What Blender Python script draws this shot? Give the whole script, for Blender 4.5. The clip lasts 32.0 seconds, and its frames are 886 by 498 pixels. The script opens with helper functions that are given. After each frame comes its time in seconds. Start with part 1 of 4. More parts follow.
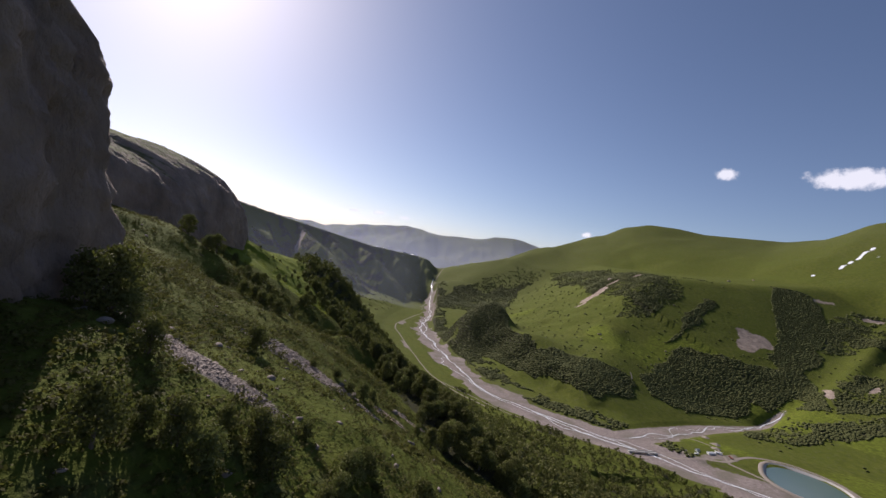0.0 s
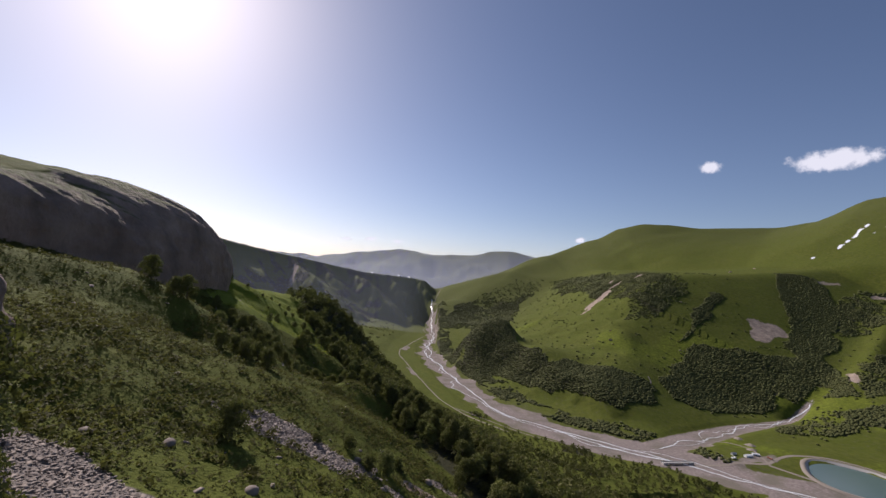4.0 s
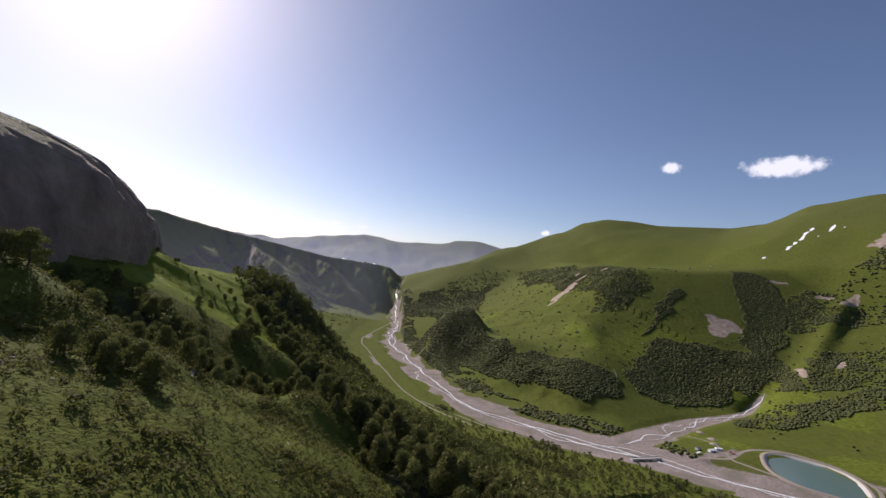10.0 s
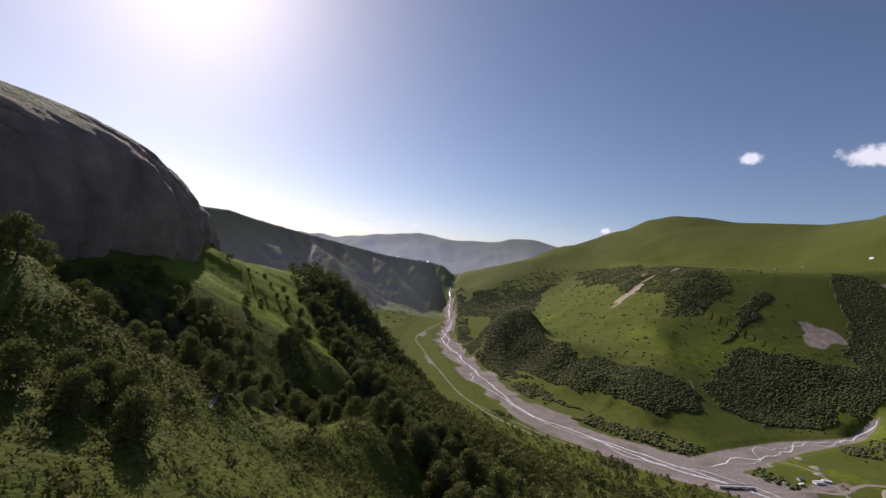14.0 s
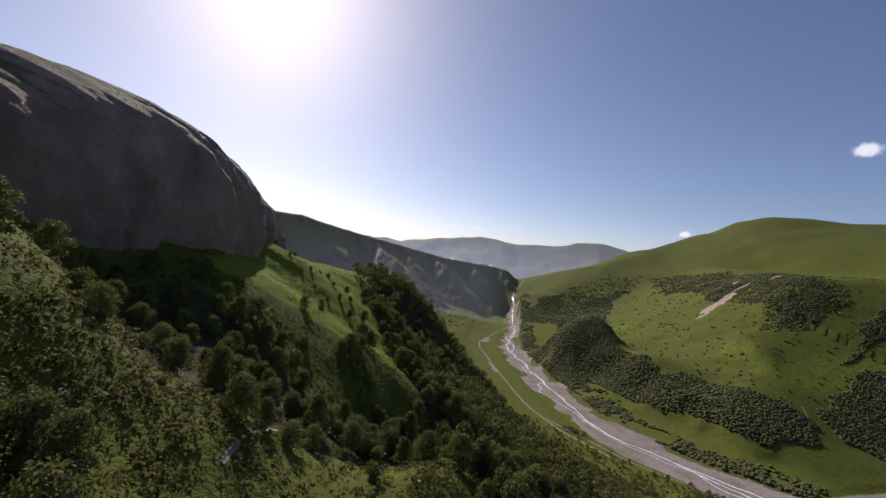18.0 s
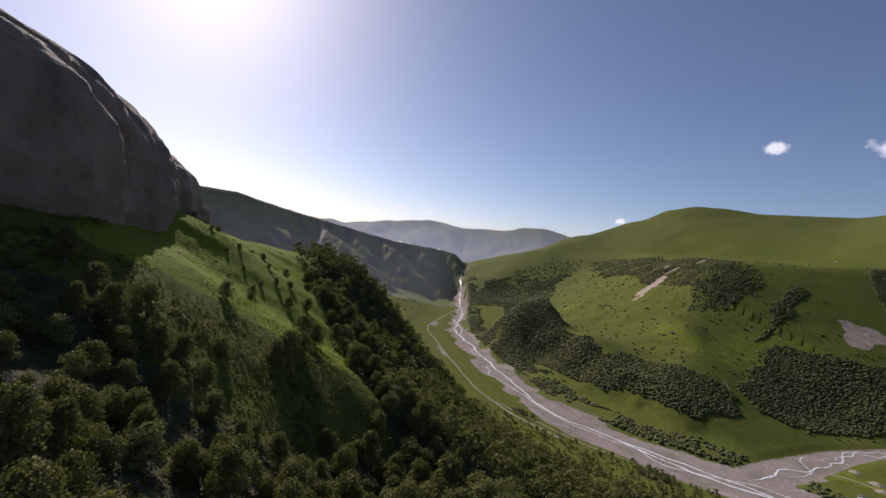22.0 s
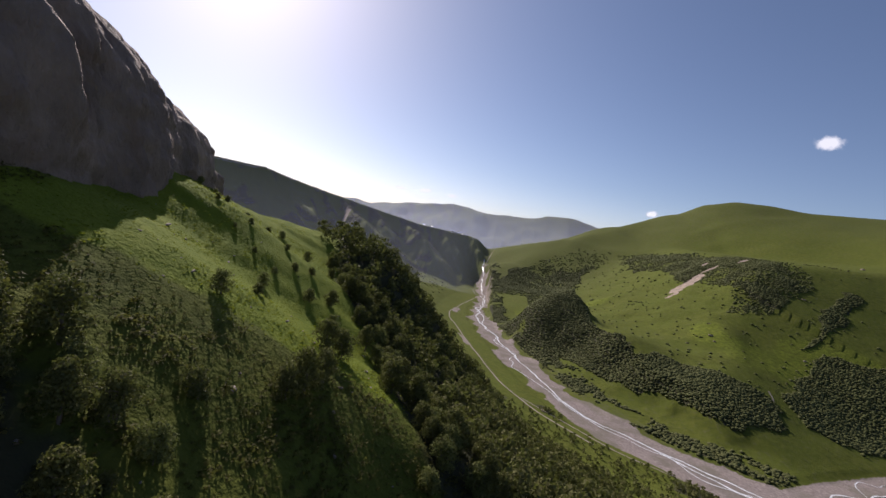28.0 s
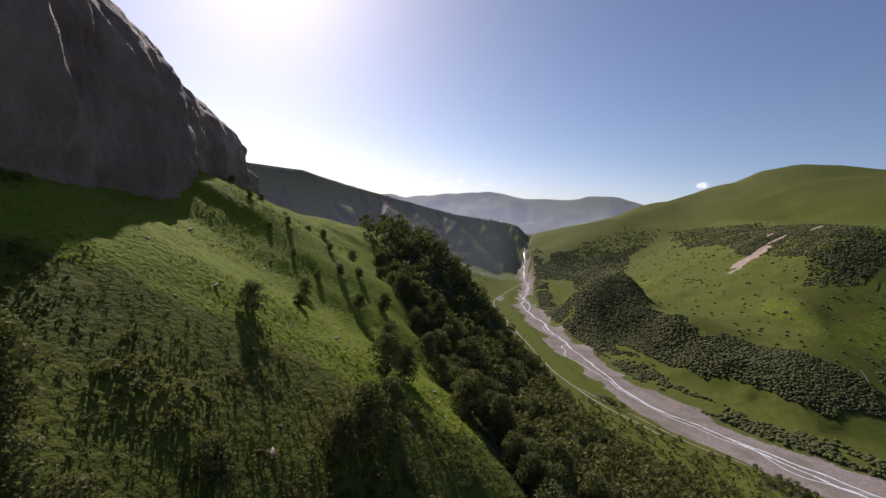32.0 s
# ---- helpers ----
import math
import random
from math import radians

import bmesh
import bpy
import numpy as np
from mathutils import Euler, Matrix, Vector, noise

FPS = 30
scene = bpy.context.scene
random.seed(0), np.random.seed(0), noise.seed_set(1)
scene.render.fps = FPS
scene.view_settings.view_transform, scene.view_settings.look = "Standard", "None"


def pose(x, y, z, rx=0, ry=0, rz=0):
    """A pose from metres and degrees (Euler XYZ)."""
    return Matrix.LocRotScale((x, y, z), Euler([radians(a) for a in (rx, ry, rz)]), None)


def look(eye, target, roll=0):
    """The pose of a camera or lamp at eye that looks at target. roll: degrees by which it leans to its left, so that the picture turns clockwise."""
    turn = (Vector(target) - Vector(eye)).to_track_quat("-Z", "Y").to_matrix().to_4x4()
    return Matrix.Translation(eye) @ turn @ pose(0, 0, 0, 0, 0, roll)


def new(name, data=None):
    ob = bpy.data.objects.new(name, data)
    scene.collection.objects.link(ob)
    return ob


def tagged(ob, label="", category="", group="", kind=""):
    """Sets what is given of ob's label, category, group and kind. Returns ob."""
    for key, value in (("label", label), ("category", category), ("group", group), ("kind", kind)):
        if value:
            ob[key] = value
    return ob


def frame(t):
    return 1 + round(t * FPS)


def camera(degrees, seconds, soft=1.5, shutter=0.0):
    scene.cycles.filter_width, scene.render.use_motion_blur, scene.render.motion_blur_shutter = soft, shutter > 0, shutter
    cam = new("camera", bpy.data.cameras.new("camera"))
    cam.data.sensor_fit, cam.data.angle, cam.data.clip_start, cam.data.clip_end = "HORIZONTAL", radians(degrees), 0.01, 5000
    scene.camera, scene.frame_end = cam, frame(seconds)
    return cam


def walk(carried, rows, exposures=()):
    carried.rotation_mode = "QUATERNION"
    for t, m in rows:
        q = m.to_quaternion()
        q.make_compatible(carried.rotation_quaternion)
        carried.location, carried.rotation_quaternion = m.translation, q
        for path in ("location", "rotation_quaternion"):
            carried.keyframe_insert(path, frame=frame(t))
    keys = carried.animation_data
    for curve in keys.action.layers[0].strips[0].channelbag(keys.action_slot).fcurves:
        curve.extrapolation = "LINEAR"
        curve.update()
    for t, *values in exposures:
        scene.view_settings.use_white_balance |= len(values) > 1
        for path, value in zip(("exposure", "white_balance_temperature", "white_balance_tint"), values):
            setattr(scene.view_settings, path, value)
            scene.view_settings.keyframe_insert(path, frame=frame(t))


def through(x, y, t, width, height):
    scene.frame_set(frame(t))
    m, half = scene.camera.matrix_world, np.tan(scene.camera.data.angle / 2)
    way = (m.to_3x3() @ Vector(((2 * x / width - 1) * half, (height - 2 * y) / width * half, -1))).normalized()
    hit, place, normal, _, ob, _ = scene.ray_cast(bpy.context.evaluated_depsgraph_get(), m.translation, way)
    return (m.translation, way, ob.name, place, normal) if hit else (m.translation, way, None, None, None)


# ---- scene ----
cam = camera(96.5, 32.0)
PATH = [
    (0, -7.03, 33.61, 277.11, -0.28, 0.08, 9.20),
    (0.5, -7.84, 36.76, 276.81, 0.75, 1.36, 7.67),
    (1, -8.65, 39.95, 276.58, 2.53, 2.85, 7.80),
    (1.5, -9.51, 43.25, 276.49, 3.96, 3.02, 7.06),
    (2, -10.48, 46.64, 276.45, 2.53, 1.80, 5.52),
    (2.5, -11.46, 50.12, 276.35, 1.82, 2.57, 4.76),
    (4.5, -16.33, 65.53, 275.31, -1.86, 3.00, 2.70),
    (5, -17.53, 69.15, 274.95, -2.52, 2.82, 1.85),
    (5.5, -18.76, 72.78, 274.67, -2.56, 1.68, 1.59),
    (6, -20.16, 76.28, 274.34, -4.65, 0.39, -0.97),
    (6.5, -21.12, 79.96, 274.10, -5.81, -0.86, -0.16),
    (7, -21.67, 83.68, 273.68, -6.35, -2.09, -0.43),
    (7.5, -21.84, 87.42, 272.98, -5.90, -2.32, -0.37),
    (8, -21.83, 91.01, 272.12, -6.09, -1.37, 0.35),
    (8.5, -21.80, 94.68, 271.53, -7.35, -1.02, 2.47),
    (9, -21.63, 98.56, 271.14, -8.36, -0.31, 6.55),
    (9.5, -21.64, 102.55, 270.63, -7.15, 2.18, 10.01),
    (10, -22.18, 106.61, 270.16, -5.91, 1.72, 5.48),
    (10.5, -22.76, 110.59, 269.79, -4.46, 1.85, 5.82),
    (11, -23.60, 114.28, 269.12, -4.66, 3.45, 4.36),
    (11.5, -24.70, 117.72, 268.63, -6.29, 4.25, 3.68),
    (12, -25.51, 121.28, 268.73, -4.24, 3.76, 3.69),
    (12.5, -26.32, 124.62, 268.96, -0.81, 2.33, 0.15),
    (13, -26.79, 127.82, 269.05, 0.79, 1.82, 0.14),
    (13.5, -27.08, 130.95, 269.10, -0.20, 1.39, 3.53),
    (15.5, -28.45, 143.89, 267.98, 6.84, -0.99, 11.33),
    (16, -29.77, 147.23, 267.10, 7.53, -0.26, 9.37),
    (16.5, -31.19, 150.52, 266.25, 8.13, 1.13, 8.05),
    (17, -32.67, 153.86, 265.78, 9.00, 1.03, 7.45),
    (17.5, -34.20, 157.18, 265.53, 10.88, 0.68, 7.04),
    (18, -35.98, 160.37, 265.27, 10.56, 0.44, 6.11),
    (18.5, -37.97, 163.70, 264.88, 9.27, 0.01, 3.90),
    (19, -39.84, 167.12, 264.37, 7.69, 0.02, 3.34),
    (19.5, -41.54, 170.74, 264.04, 5.59, 0.17, 2.53),
    (20, -43.01, 174.25, 263.81, 4.53, -0.97, 2.44),
    (20.5, -44.07, 177.56, 263.50, 4.81, -1.50, 3.07),
    (21, -44.85, 180.69, 263.05, 4.01, -1.28, 4.25),
    (21.5, -45.53, 183.74, 262.58, 2.46, -0.92, 6.33),
    (22, -46.31, 186.80, 262.22, 2.69, -1.10, 6.85),
    (22.5, -47.31, 189.75, 261.67, 2.03, -0.10, 6.65),
    (23, -48.38, 192.77, 261.17, 1.79, -1.01, 5.32),
    (23.5, -49.47, 195.92, 260.68, 1.82, -0.65, 3.66),
    (24, -50.28, 199.46, 260.30, 3.56, -2.25, 3.66),
    (24.5, -51.02, 202.95, 259.71, 3.85, -0.38, 5.74),
    (26.5, -58.06, 213.36, 260.65, 3.10, -4.48, 8.40),
    (27, -58.81, 215.66, 260.44, 7.25, -2.44, 7.71),
    (27.5, -59.60, 217.95, 260.44, 7.61, -3.22, 9.01),
    (28, -60.56, 220.20, 260.41, 5.45, -3.78, 9.57),
    (28.5, -61.54, 222.49, 260.29, 7.41, -4.20, 10.16),
    (29, -62.50, 224.84, 260.10, 11.49, -5.03, 10.07),
    (29.5, -63.64, 227.19, 259.83, 11.72, -5.59, 9.98),
    (30, -64.94, 229.42, 259.40, 8.91, -5.64, 9.52),
    (30.5, -66.21, 231.68, 258.85, 8.44, -3.86, 7.85),
    (31, -67.46, 234.27, 258.80, 10.93, -6.79, 9.82),
    (31.5, -68.68, 236.55, 258.37, 12.07, -6.11, 6.71),
    (32, -70.02, 238.73, 257.90, 10.71, -5.87, 5.18),
]
# seconds, eye, then yaw to the left, pitch up and roll of the look


def aim(x, y, z, yaw, pitch, roll):
    return Matrix.Translation((x, y, z)) @ pose(0, 0, 0, 0, 0, yaw) @ pose(0, 0, 0, 90 + pitch) @ pose(0, 0, 0, 0, 0, roll)


walk(cam, [(t, aim(x, y, z, yaw, pitch, roll)) for t, x, y, z, yaw, pitch, roll in PATH], [(0, 0.2, 6350, 21), (2, 0.17, 6350, 21), (6, 0.1, 6350, 21), (9, 0.36, 6350, 21), (12, 0.16, 6350, 21), (19, 0.17, 6350, 21), (24, 0.2, 6350, 21), (28, 0.27, 6350, 21), (32, 0.27, 6350, 21)])

# ---- light ----
SUN_AZ, SUN_EL = -37.0, 33.0        # degrees to the right of +y, above the horizon
world = bpy.data.worlds.new("sky")
scene.world = world
world.use_nodes = True
wn, wl = world.node_tree.nodes, world.node_tree.links
wn.clear()
sky = wn.new("ShaderNodeTexSky")
sky.sky_type, sky.sun_disc = "NISHITA", False
sky.sun_elevation, sky.sun_rotation = radians(SUN_EL), radians(SUN_AZ)
sky.altitude, sky.air_density, sky.dust_density, sky.ozone_density = 2000, 1.0, 3.4, 1.4
back = wn.new("ShaderNodeBackground")
back.inputs[1].default_value = 0.08
wout = wn.new("ShaderNodeOutputWorld")
wl.new(sky.outputs[0], back.inputs[0])
wl.new(back.outputs[0], wout.inputs[0])
sun = new("sun", bpy.data.lights.new("sun", "SUN"))
sun.data.energy, sun.data.angle, sun.data.color = 4.8, radians(0.53), (1.0, 0.94, 0.84)
_a, _e = radians(SUN_AZ), radians(SUN_EL)
SUN_WAY = Vector((math.sin(_a) * math.cos(_e), math.cos(_a) * math.cos(_e), math.sin(_e)))
sun.matrix_world = look((0, 0, 900), Vector((0, 0, 900)) - SUN_WAY)

# ---- numbers ----
_rng = np.random.default_rng(7)
_TAB = _rng.random((256, 256))


def vnoise(x, y, scale, seed=0):
    """Smooth value noise, 0 to 1."""
    x, y = np.asarray(x, float) / scale + 17.3 * seed + 1000, np.asarray(y, float) / scale + 31.7 * seed + 1000
    xi, yi = np.floor(x).astype(int), np.floor(y).astype(int)
    fx, fy = x - xi, y - yi
    fx, fy = fx * fx * (3 - 2 * fx), fy * fy * (3 - 2 * fy)
    a, b = _TAB[xi % 256, yi % 256], _TAB[(xi + 1) % 256, yi % 256]
    c, d = _TAB[xi % 256, (yi + 1) % 256], _TAB[(xi + 1) % 256, (yi + 1) % 256]
    return (a * (1 - fx) + b * fx) * (1 - fy) + (c * (1 - fx) + d * fx) * fy


def fbm(x, y, scale, octaves=4, seed=0):
    total, amp, norm = 0.0, 1.0, 0.0
    for o in range(octaves):
        total = total + amp * (vnoise(x, y, scale / 2**o, seed + o) - 0.5)
        norm += amp
        amp *= 0.5
    return 2 * total / norm


def ridged(x, y, scale, octaves=4, seed=0):
    total, amp, norm = 0.0, 1.0, 0.0
    for o in range(octaves):
        total = total + amp * (1 - np.abs(2 * vnoise(x, y, scale / 2**o, seed + o) - 1))
        norm += amp
        amp *= 0.5
    return total / norm


def smooth(a, b, x):
    t = np.clip((np.asarray(x, float) - a) / (b - a), 0, 1)
    return t * t * (3 - 2 * t)


def smax(a, b, k):
    h = np.clip(0.5 + 0.5 * (a - b) / k, 0, 1)
    return b * (1 - h) + a * h + k * h * (1 - h)


def smin(a, b, k):
    return -smax(-a, -b, k)


def to_line(x, y, line):
    """Distance to a polyline, signed (right of its way is plus), the length along it, and its third number there."""
    best = np.full(np.shape(x), 1e9)
    sign, along, third = np.zeros(np.shape(x)), np.zeros(np.shape(x)), np.zeros(np.shape(x))
    run, over = 0.0, np.zeros(np.shape(x))
    for p, q in zip(line[:-1], line[1:]):
        dx, dy = q[0] - p[0], q[1] - p[1]
        n = math.hypot(dx, dy)
        t = np.clip(((x - p[0]) * dx + (y - p[1]) * dy) / n**2, 0, 1)
        d = np.hypot(x - p[0] - t * dx, y - p[1] - t * dy)
        cross = ((x - p[0]) * dy - (y - p[1]) * dx) / n
        near = (d < best - 1e-6) | ((d < best + 1e-6) & (np.abs(cross) > over))
        over = np.where(near, np.abs(cross), over)
        best = np.where(near, d, best)
        sign = np.where(near, np.sign(cross), sign)
        along = np.where(near, run + t * n, along)
        if len(p) > 2:
            third = np.where(near, p[2] + t * (q[2] - p[2]), third)
        run += n
    return best, sign, along, third


# ---- plan ----
# the river from far down the valley to where it leaves the view; third number: half the width of its gravel bed
RIVER = [(-60, 4300, 14), (-20, 2500, 20), (-12, 1950, 22), (-35, 1640, 30), (-18, 1420, 34), (18, 1220, 34), (66, 1040, 36), (98, 900, 40), (165, 775, 44),
         (240, 712, 44), (320, 664, 44), (390, 606, 42), (450, 562, 40), (540, 505, 36), (700, 440, 36), (900, 370, 40), (1800, 120, 40)]
TRIB = [(320, 672, 26), (420, 730, 24), (553, 803, 18), (712, 872, 7), (850, 935, 5), (1250, 1180, 12), (2200, 1700, 8)]
TRACK = [(60, 3300), (-70, 2330), (-36, 2090), (-95, 1740), (-128, 1500), (-120, 1400), (-78, 1225), (-22, 990), (14, 870), (60, 780), (120, 715)]
POND = (571, 601, 54, 48, 0.9)       # middle, half axes, turn
RIGHT_RIDGE = [(165, 2560, 95), (490, 2830, 285), (810, 2990, 425), (1180, 3030, 572), (1340, 2990, 660), (1480, 2920, 694), (1600, 2830, 686), (1760, 2690, 655), (2080, 2450, 655), (2180, 2280, 680),
               (2280, 2100, 785), (2420, 1900, 830), (2700, 1300, 760), (2900, 400, 760), (2900, -1500, 700)]
LEFT_RIDGE = [(-2600, 1300, 420), (-1500, 1500, 385), (-960, 1720, 360), (-900, 2060, 325), (-760, 2440, 284), (-500, 2780, 226), (-150, 3000, 196), (60, 3060, 158), (160, 3080, 80)]
SPURS = [[(-810, 2240, 285), (-660, 2080, 222), (-500, 1920, 128), (-340, 1740, 0)], [(-560, 2660, 220), (-430, 2510, 168), (-290, 2370, 72), (-170, 2270, -45)],
         [(-690, 2470, 250), (-580, 2320, 168), (-450, 2160, 40)], [(-330, 2850, 190), (-240, 2700, 112), (-140, 2540, -30)], [(-940, 1980, 270), (-860, 1800, 190), (-740, 1600, 30)], [(-160, 2990, 192), (-50, 2840, 120), (0, 2700, 30), (20, 2600, -60)]]
FAR_RANGE = [(-3000, 4300, 420), (-1320, 4420, 334), (-880, 4500, 420), (-440, 4560, 476), (-60, 4580, 436), (330, 4580, 452), (790, 4530, 516), (1160, 4440, 472), (2600, 4200, 600)]


def uv(x, y):
    """Across and along the near slope: u grows downhill, v along the flight."""
    return 0.857 * x + 0.515 * y, -0.515 * x + 0.857 * y


def floor_level(x, y):
    return -0.055 * (np.clip(y, 450, 5000) - 1000)


def cliff_foot(v):
    return np.interp(v, [-200, 40, 90, 124, 136, 142, 150, 240, 252, 275, 290, 303, 312, 345, 434, 448, 474, 560, 700], [-70, -30, -14, -3, -1, -8, -46, -70, -32, 6, 15, 24, 32, 39, 47, 29, -60, -90, -160])


def cliff_head(v):
    return np.interp(v, [-200, 40, 90, 124, 136, 142, 150, 238, 250, 280, 305, 330, 355, 375, 434, 448, 474, 560, 700], [-100, -50, -31, -14, -10, -20, -66, -96, -56, -42, -28, -15, -4, -2, -2, -27, -110, -140, -220])


def head_level(v):
    return np.interp(v, [-200, 40, 90, 124, 136, 142, 150, 238, 250, 280, 305, 330, 355, 375, 434, 450, 500, 600, 800], [345, 335, 324, 311, 303, 300, 296, 301, 302, 305, 310, 312, 307, 300, 290, 279, 270, 262, 240])


def slope_level(u, v):
    """The open flank under the cliffs."""
    base = np.interp(u, [-400, -60, 0, 43, 150, 230, 330, 430, 520, 620, 800, 1200], [440, 282, 269, 250, 184, 138, 88, 52, 32, 22, 18, 18])
    base = base - 21 * (1 - smooth(20, 190, v)) * smooth(420, 150, u)
    # a shaded gully between the near shelf and the bright meadow
    lip = np.interp(u, [0, 15, 35, 55, 70, 85, 110], [245, 232, 206, 204, 212, 234, 246])
    crest = np.interp(u, [20, 50, 70, 90, 110], [304, 301, 300, 292, 284])
    gully = np.interp((v - lip) / (crest - lip), [-0.15, 0, 0.1, 0.2, 0.35, 0.48, 0.58, 0.8, 0.95, 1.08], [0, -2, -6, -10, -13, -14, -13, -6, -2, 0])
    base = base + gully * smooth(-30, 20, u) * smooth(330, 120, u)
    base = base - 8 * smooth(222, 196, v) * smooth(112, 84, u) * smooth(100, 140, v)
    # ribs and runnels down the meadow
    base = base - 2.7 * np.abs(2 * vnoise(v + 0.12 * u, u * 0.12, 14, 57) - 1) ** 0.7 * smooth(318, 340, v) * smooth(20, 50, u) * smooth(170, 110, u)
    base = base + 12 * smooth(322, 366, v) * smooth(190, 110, u) * smooth(540, 470, v)
    spur = np.exp(-(((u - 135) / np.where(u < 135, 55, 80)) ** 2) - ((v - 448) / np.where(v < 448, 44, 70)) ** 2)
    base = base + 41 * spur
    base = base - 0.42 * np.log1p(np.exp(np.clip((v - 470 + 0.1 * u) / 40, -30, 30))) * 40
    return base


def height(x, y, detail=True):
    x, y = np.asarray(x, float), np.asarray(y, float)
    u, v = uv(x, y)
    floor = floor_level(x, y)
    d, side, along, half = to_line(x, y, RIVER)
    half = half * (1 + 0.5 * fbm(x, y, 70, 3, 15))
    dt, tside, talong, thalf = to_line(x, y, TRIB)
    left = side > 0
    # near flank with its cliff step and the plateau above
    flank = slope_level(u, v)
    foot, head, top = cliff_foot(v), cliff_head(v), head_level(v)
    inner = foot - 7
    up = np.clip((inner - u) / np.maximum(inner - head, 5), 0, 1)
    at_foot = slope_level(inner, v)
    plateau = top + 0.10 * np.clip(head - u, 0, 900)
    flank = np.where(u < inner, at_foot + (np.maximum(plateau, at_foot) - at_foot) * up, flank)
    # right flank: terrace, slope, rim, bench
    away = np.clip(d - half, 0, None)
    rim = 312 + 60 * smooth(1000, 1700, x) + 10 * smooth(1500, 2600, y)
    scarp = smooth(1550, 1400, y) * smooth(560, 450, x)
    flats = np.interp(away, [0, 30, 110, 200, 340, 520, 700, 3000], [0, 4, 16, 44, 96, 186, 310, 1300])
    step = np.interp(away, [0, 25, 70, 92, 150, 215, 340, 520, 700, 3000], [0, 3, 6, 13, 56, 70, 98, 186, 310, 1300])
    right = smin(flats * (1 - scarp) + step * scarp + floor, rim + 0.03 * np.clip(away - 700, 0, None), 9)
    trib_wall = floor + np.interp(np.clip(dt - thalf, 0, None), [0, 12, 80, 220, 420, 800, 2000], [0, 3, 28, 92, 178, 320, 800]) + 0.34 * np.clip(talong - 430, 0, None)
    terrace = floor + 3 + 0.34 * np.clip(np.hypot((x - 560) * 0.8, (y - 560) * 0.8) - 175, 0, None) * smooth(560, 760, x)
    south = smooth(-70, 70, dt * tside)
    right = smin(right * (1 - south) + terrace * south, trib_wall, 18)
    knoll = 108 * np.exp(-(np.abs((x - 152) / 96) ** 2.6) - np.abs((y - 1290) / 125) ** 2.6) + 40 * np.exp(-(((x - 250) / 90) ** 2) - ((y - 1080) / 90) ** 2)
    right = right + (1 - south) * knoll * smooth(0, 60, away)
    rocky = 7 * fbm(x, y, 260, 4, 3) * smooth(60, 300, away)
    gul = 10 * ridged(x + 0.4 * y, y, 210, 3, 9) * smooth(260, 520, away) * smooth(1000, 720, away)
    right = smax(right + rocky - gul, floor + 2 * smooth(0, 40, away), 8)
    for line, slope, wide, seed in ((RIGHT_RIDGE, 0.36, 130, 21),):
        rd = to_line(x, y, line)[0]
        near, level = np.zeros(np.shape(x)), np.zeros(np.shape(x))
        for p, q in zip(line[:-1], line[1:]):
            dx, dy = q[0] - p[0], q[1] - p[1]
            t = np.clip(((x - p[0]) * dx + (y - p[1]) * dy) / (dx * dx + dy * dy), 0, 1)
            k = (np.hypot(x - p[0] - t * dx, y - p[1] - t * dy) + 60.0) ** -4
            near, level = near + k, level + k * (p[2] + t * (q[2] - p[2]))
        r = level / near - slope * (np.sqrt(rd**2 + wide**2) - wide) - 0.9 * np.clip(rd - 1050, 0, None)
        r = r + 16 * fbm(x, y, 420, 4, seed) * smooth(0, 300, rd)
        right = smax(right, r - (8 + 16 * (1 - ridged(x, y, 380, 3, seed + 4))) * smooth(20, 300, rd), 12)
    # left flank further down the valley
    lmead = floor + np.interp(away, [0, 50, 110, 230, 430, 700, 1100], [0, 3, 12, 48, 84, 100, 110])
    lmead = lmead - 40 * (1 - ridged(x * 0.9 + y * 0.3, y * 0.5, 210, 3, 39)) * smooth(110, 330, away)
    rd, rs, ra, rz = to_line(x, y, LEFT_RIDGE)
    toward = rs > 0
    rib = ridged(0.7 * x + 0.7 * y, 0.4 * y - 0.4 * x, 190, 3, 35)
    rd = np.where(toward, np.clip(rd - 95 * (rib - 0.62) * smooth(10, 150, rd), 0, None), rd)
    face = rz - np.where(toward, np.interp(rd, [0, 14, 40, 130, 330, 560, 900], [0, 4, 34, 122, 262, 345, 430]), 0.06 * rd)
    face = face + np.where(toward, (16 * fbm(x, y, 160, 4, 31) - 120 * (1 - ridged(0.74 * x + 0.68 * y, 0.25 * (0.68 * x - 0.74 * y), 150, 3, 33))) * smooth(8, 100, rd) * smooth(700, 350, rd), 0)
    for spur in SPURS:
        sd, _, _, sz = to_line(x, y, spur)
        face = np.where(toward, smax(face, sz - 0.62 * sd + 18 * fbm(x, y, 60, 3, 37) + 22 * (ridged(x, y, 75, 3, 38) - 0.6), 8), face)
    farleft = smax(smin(lmead, rz - 30, 25), face, 14)
    lft = smax(flank, farleft, 12)
    lft = np.where(v < 300, flank, lft)
    lft = smax(lft, floor + 1.2 * smooth(0, 30, away), 8)
    soft = 1 + 69 * smooth(2300, 2600, y)
    w = smooth(0, 1, 0.5 + 0.5 * d * side / soft)
    z = lft * w + right * (1 - w)
    # one far range closes the valley
    rd, _, ra, rz = to_line(x, y, FAR_RANGE)
    rz = rz + 30 * fbm(x, y, 420, 4, 45) + 16 * fbm(x, y, 150, 2, 47)
    far = rz - 0.42 * np.sqrt(rd**2 + 1600) + 17 + (60 * fbm(x, y, 520, 4, 41) - 70 * (1 - ridged(x, y, 420, 3, 43))) * smooth(0, 260, rd)
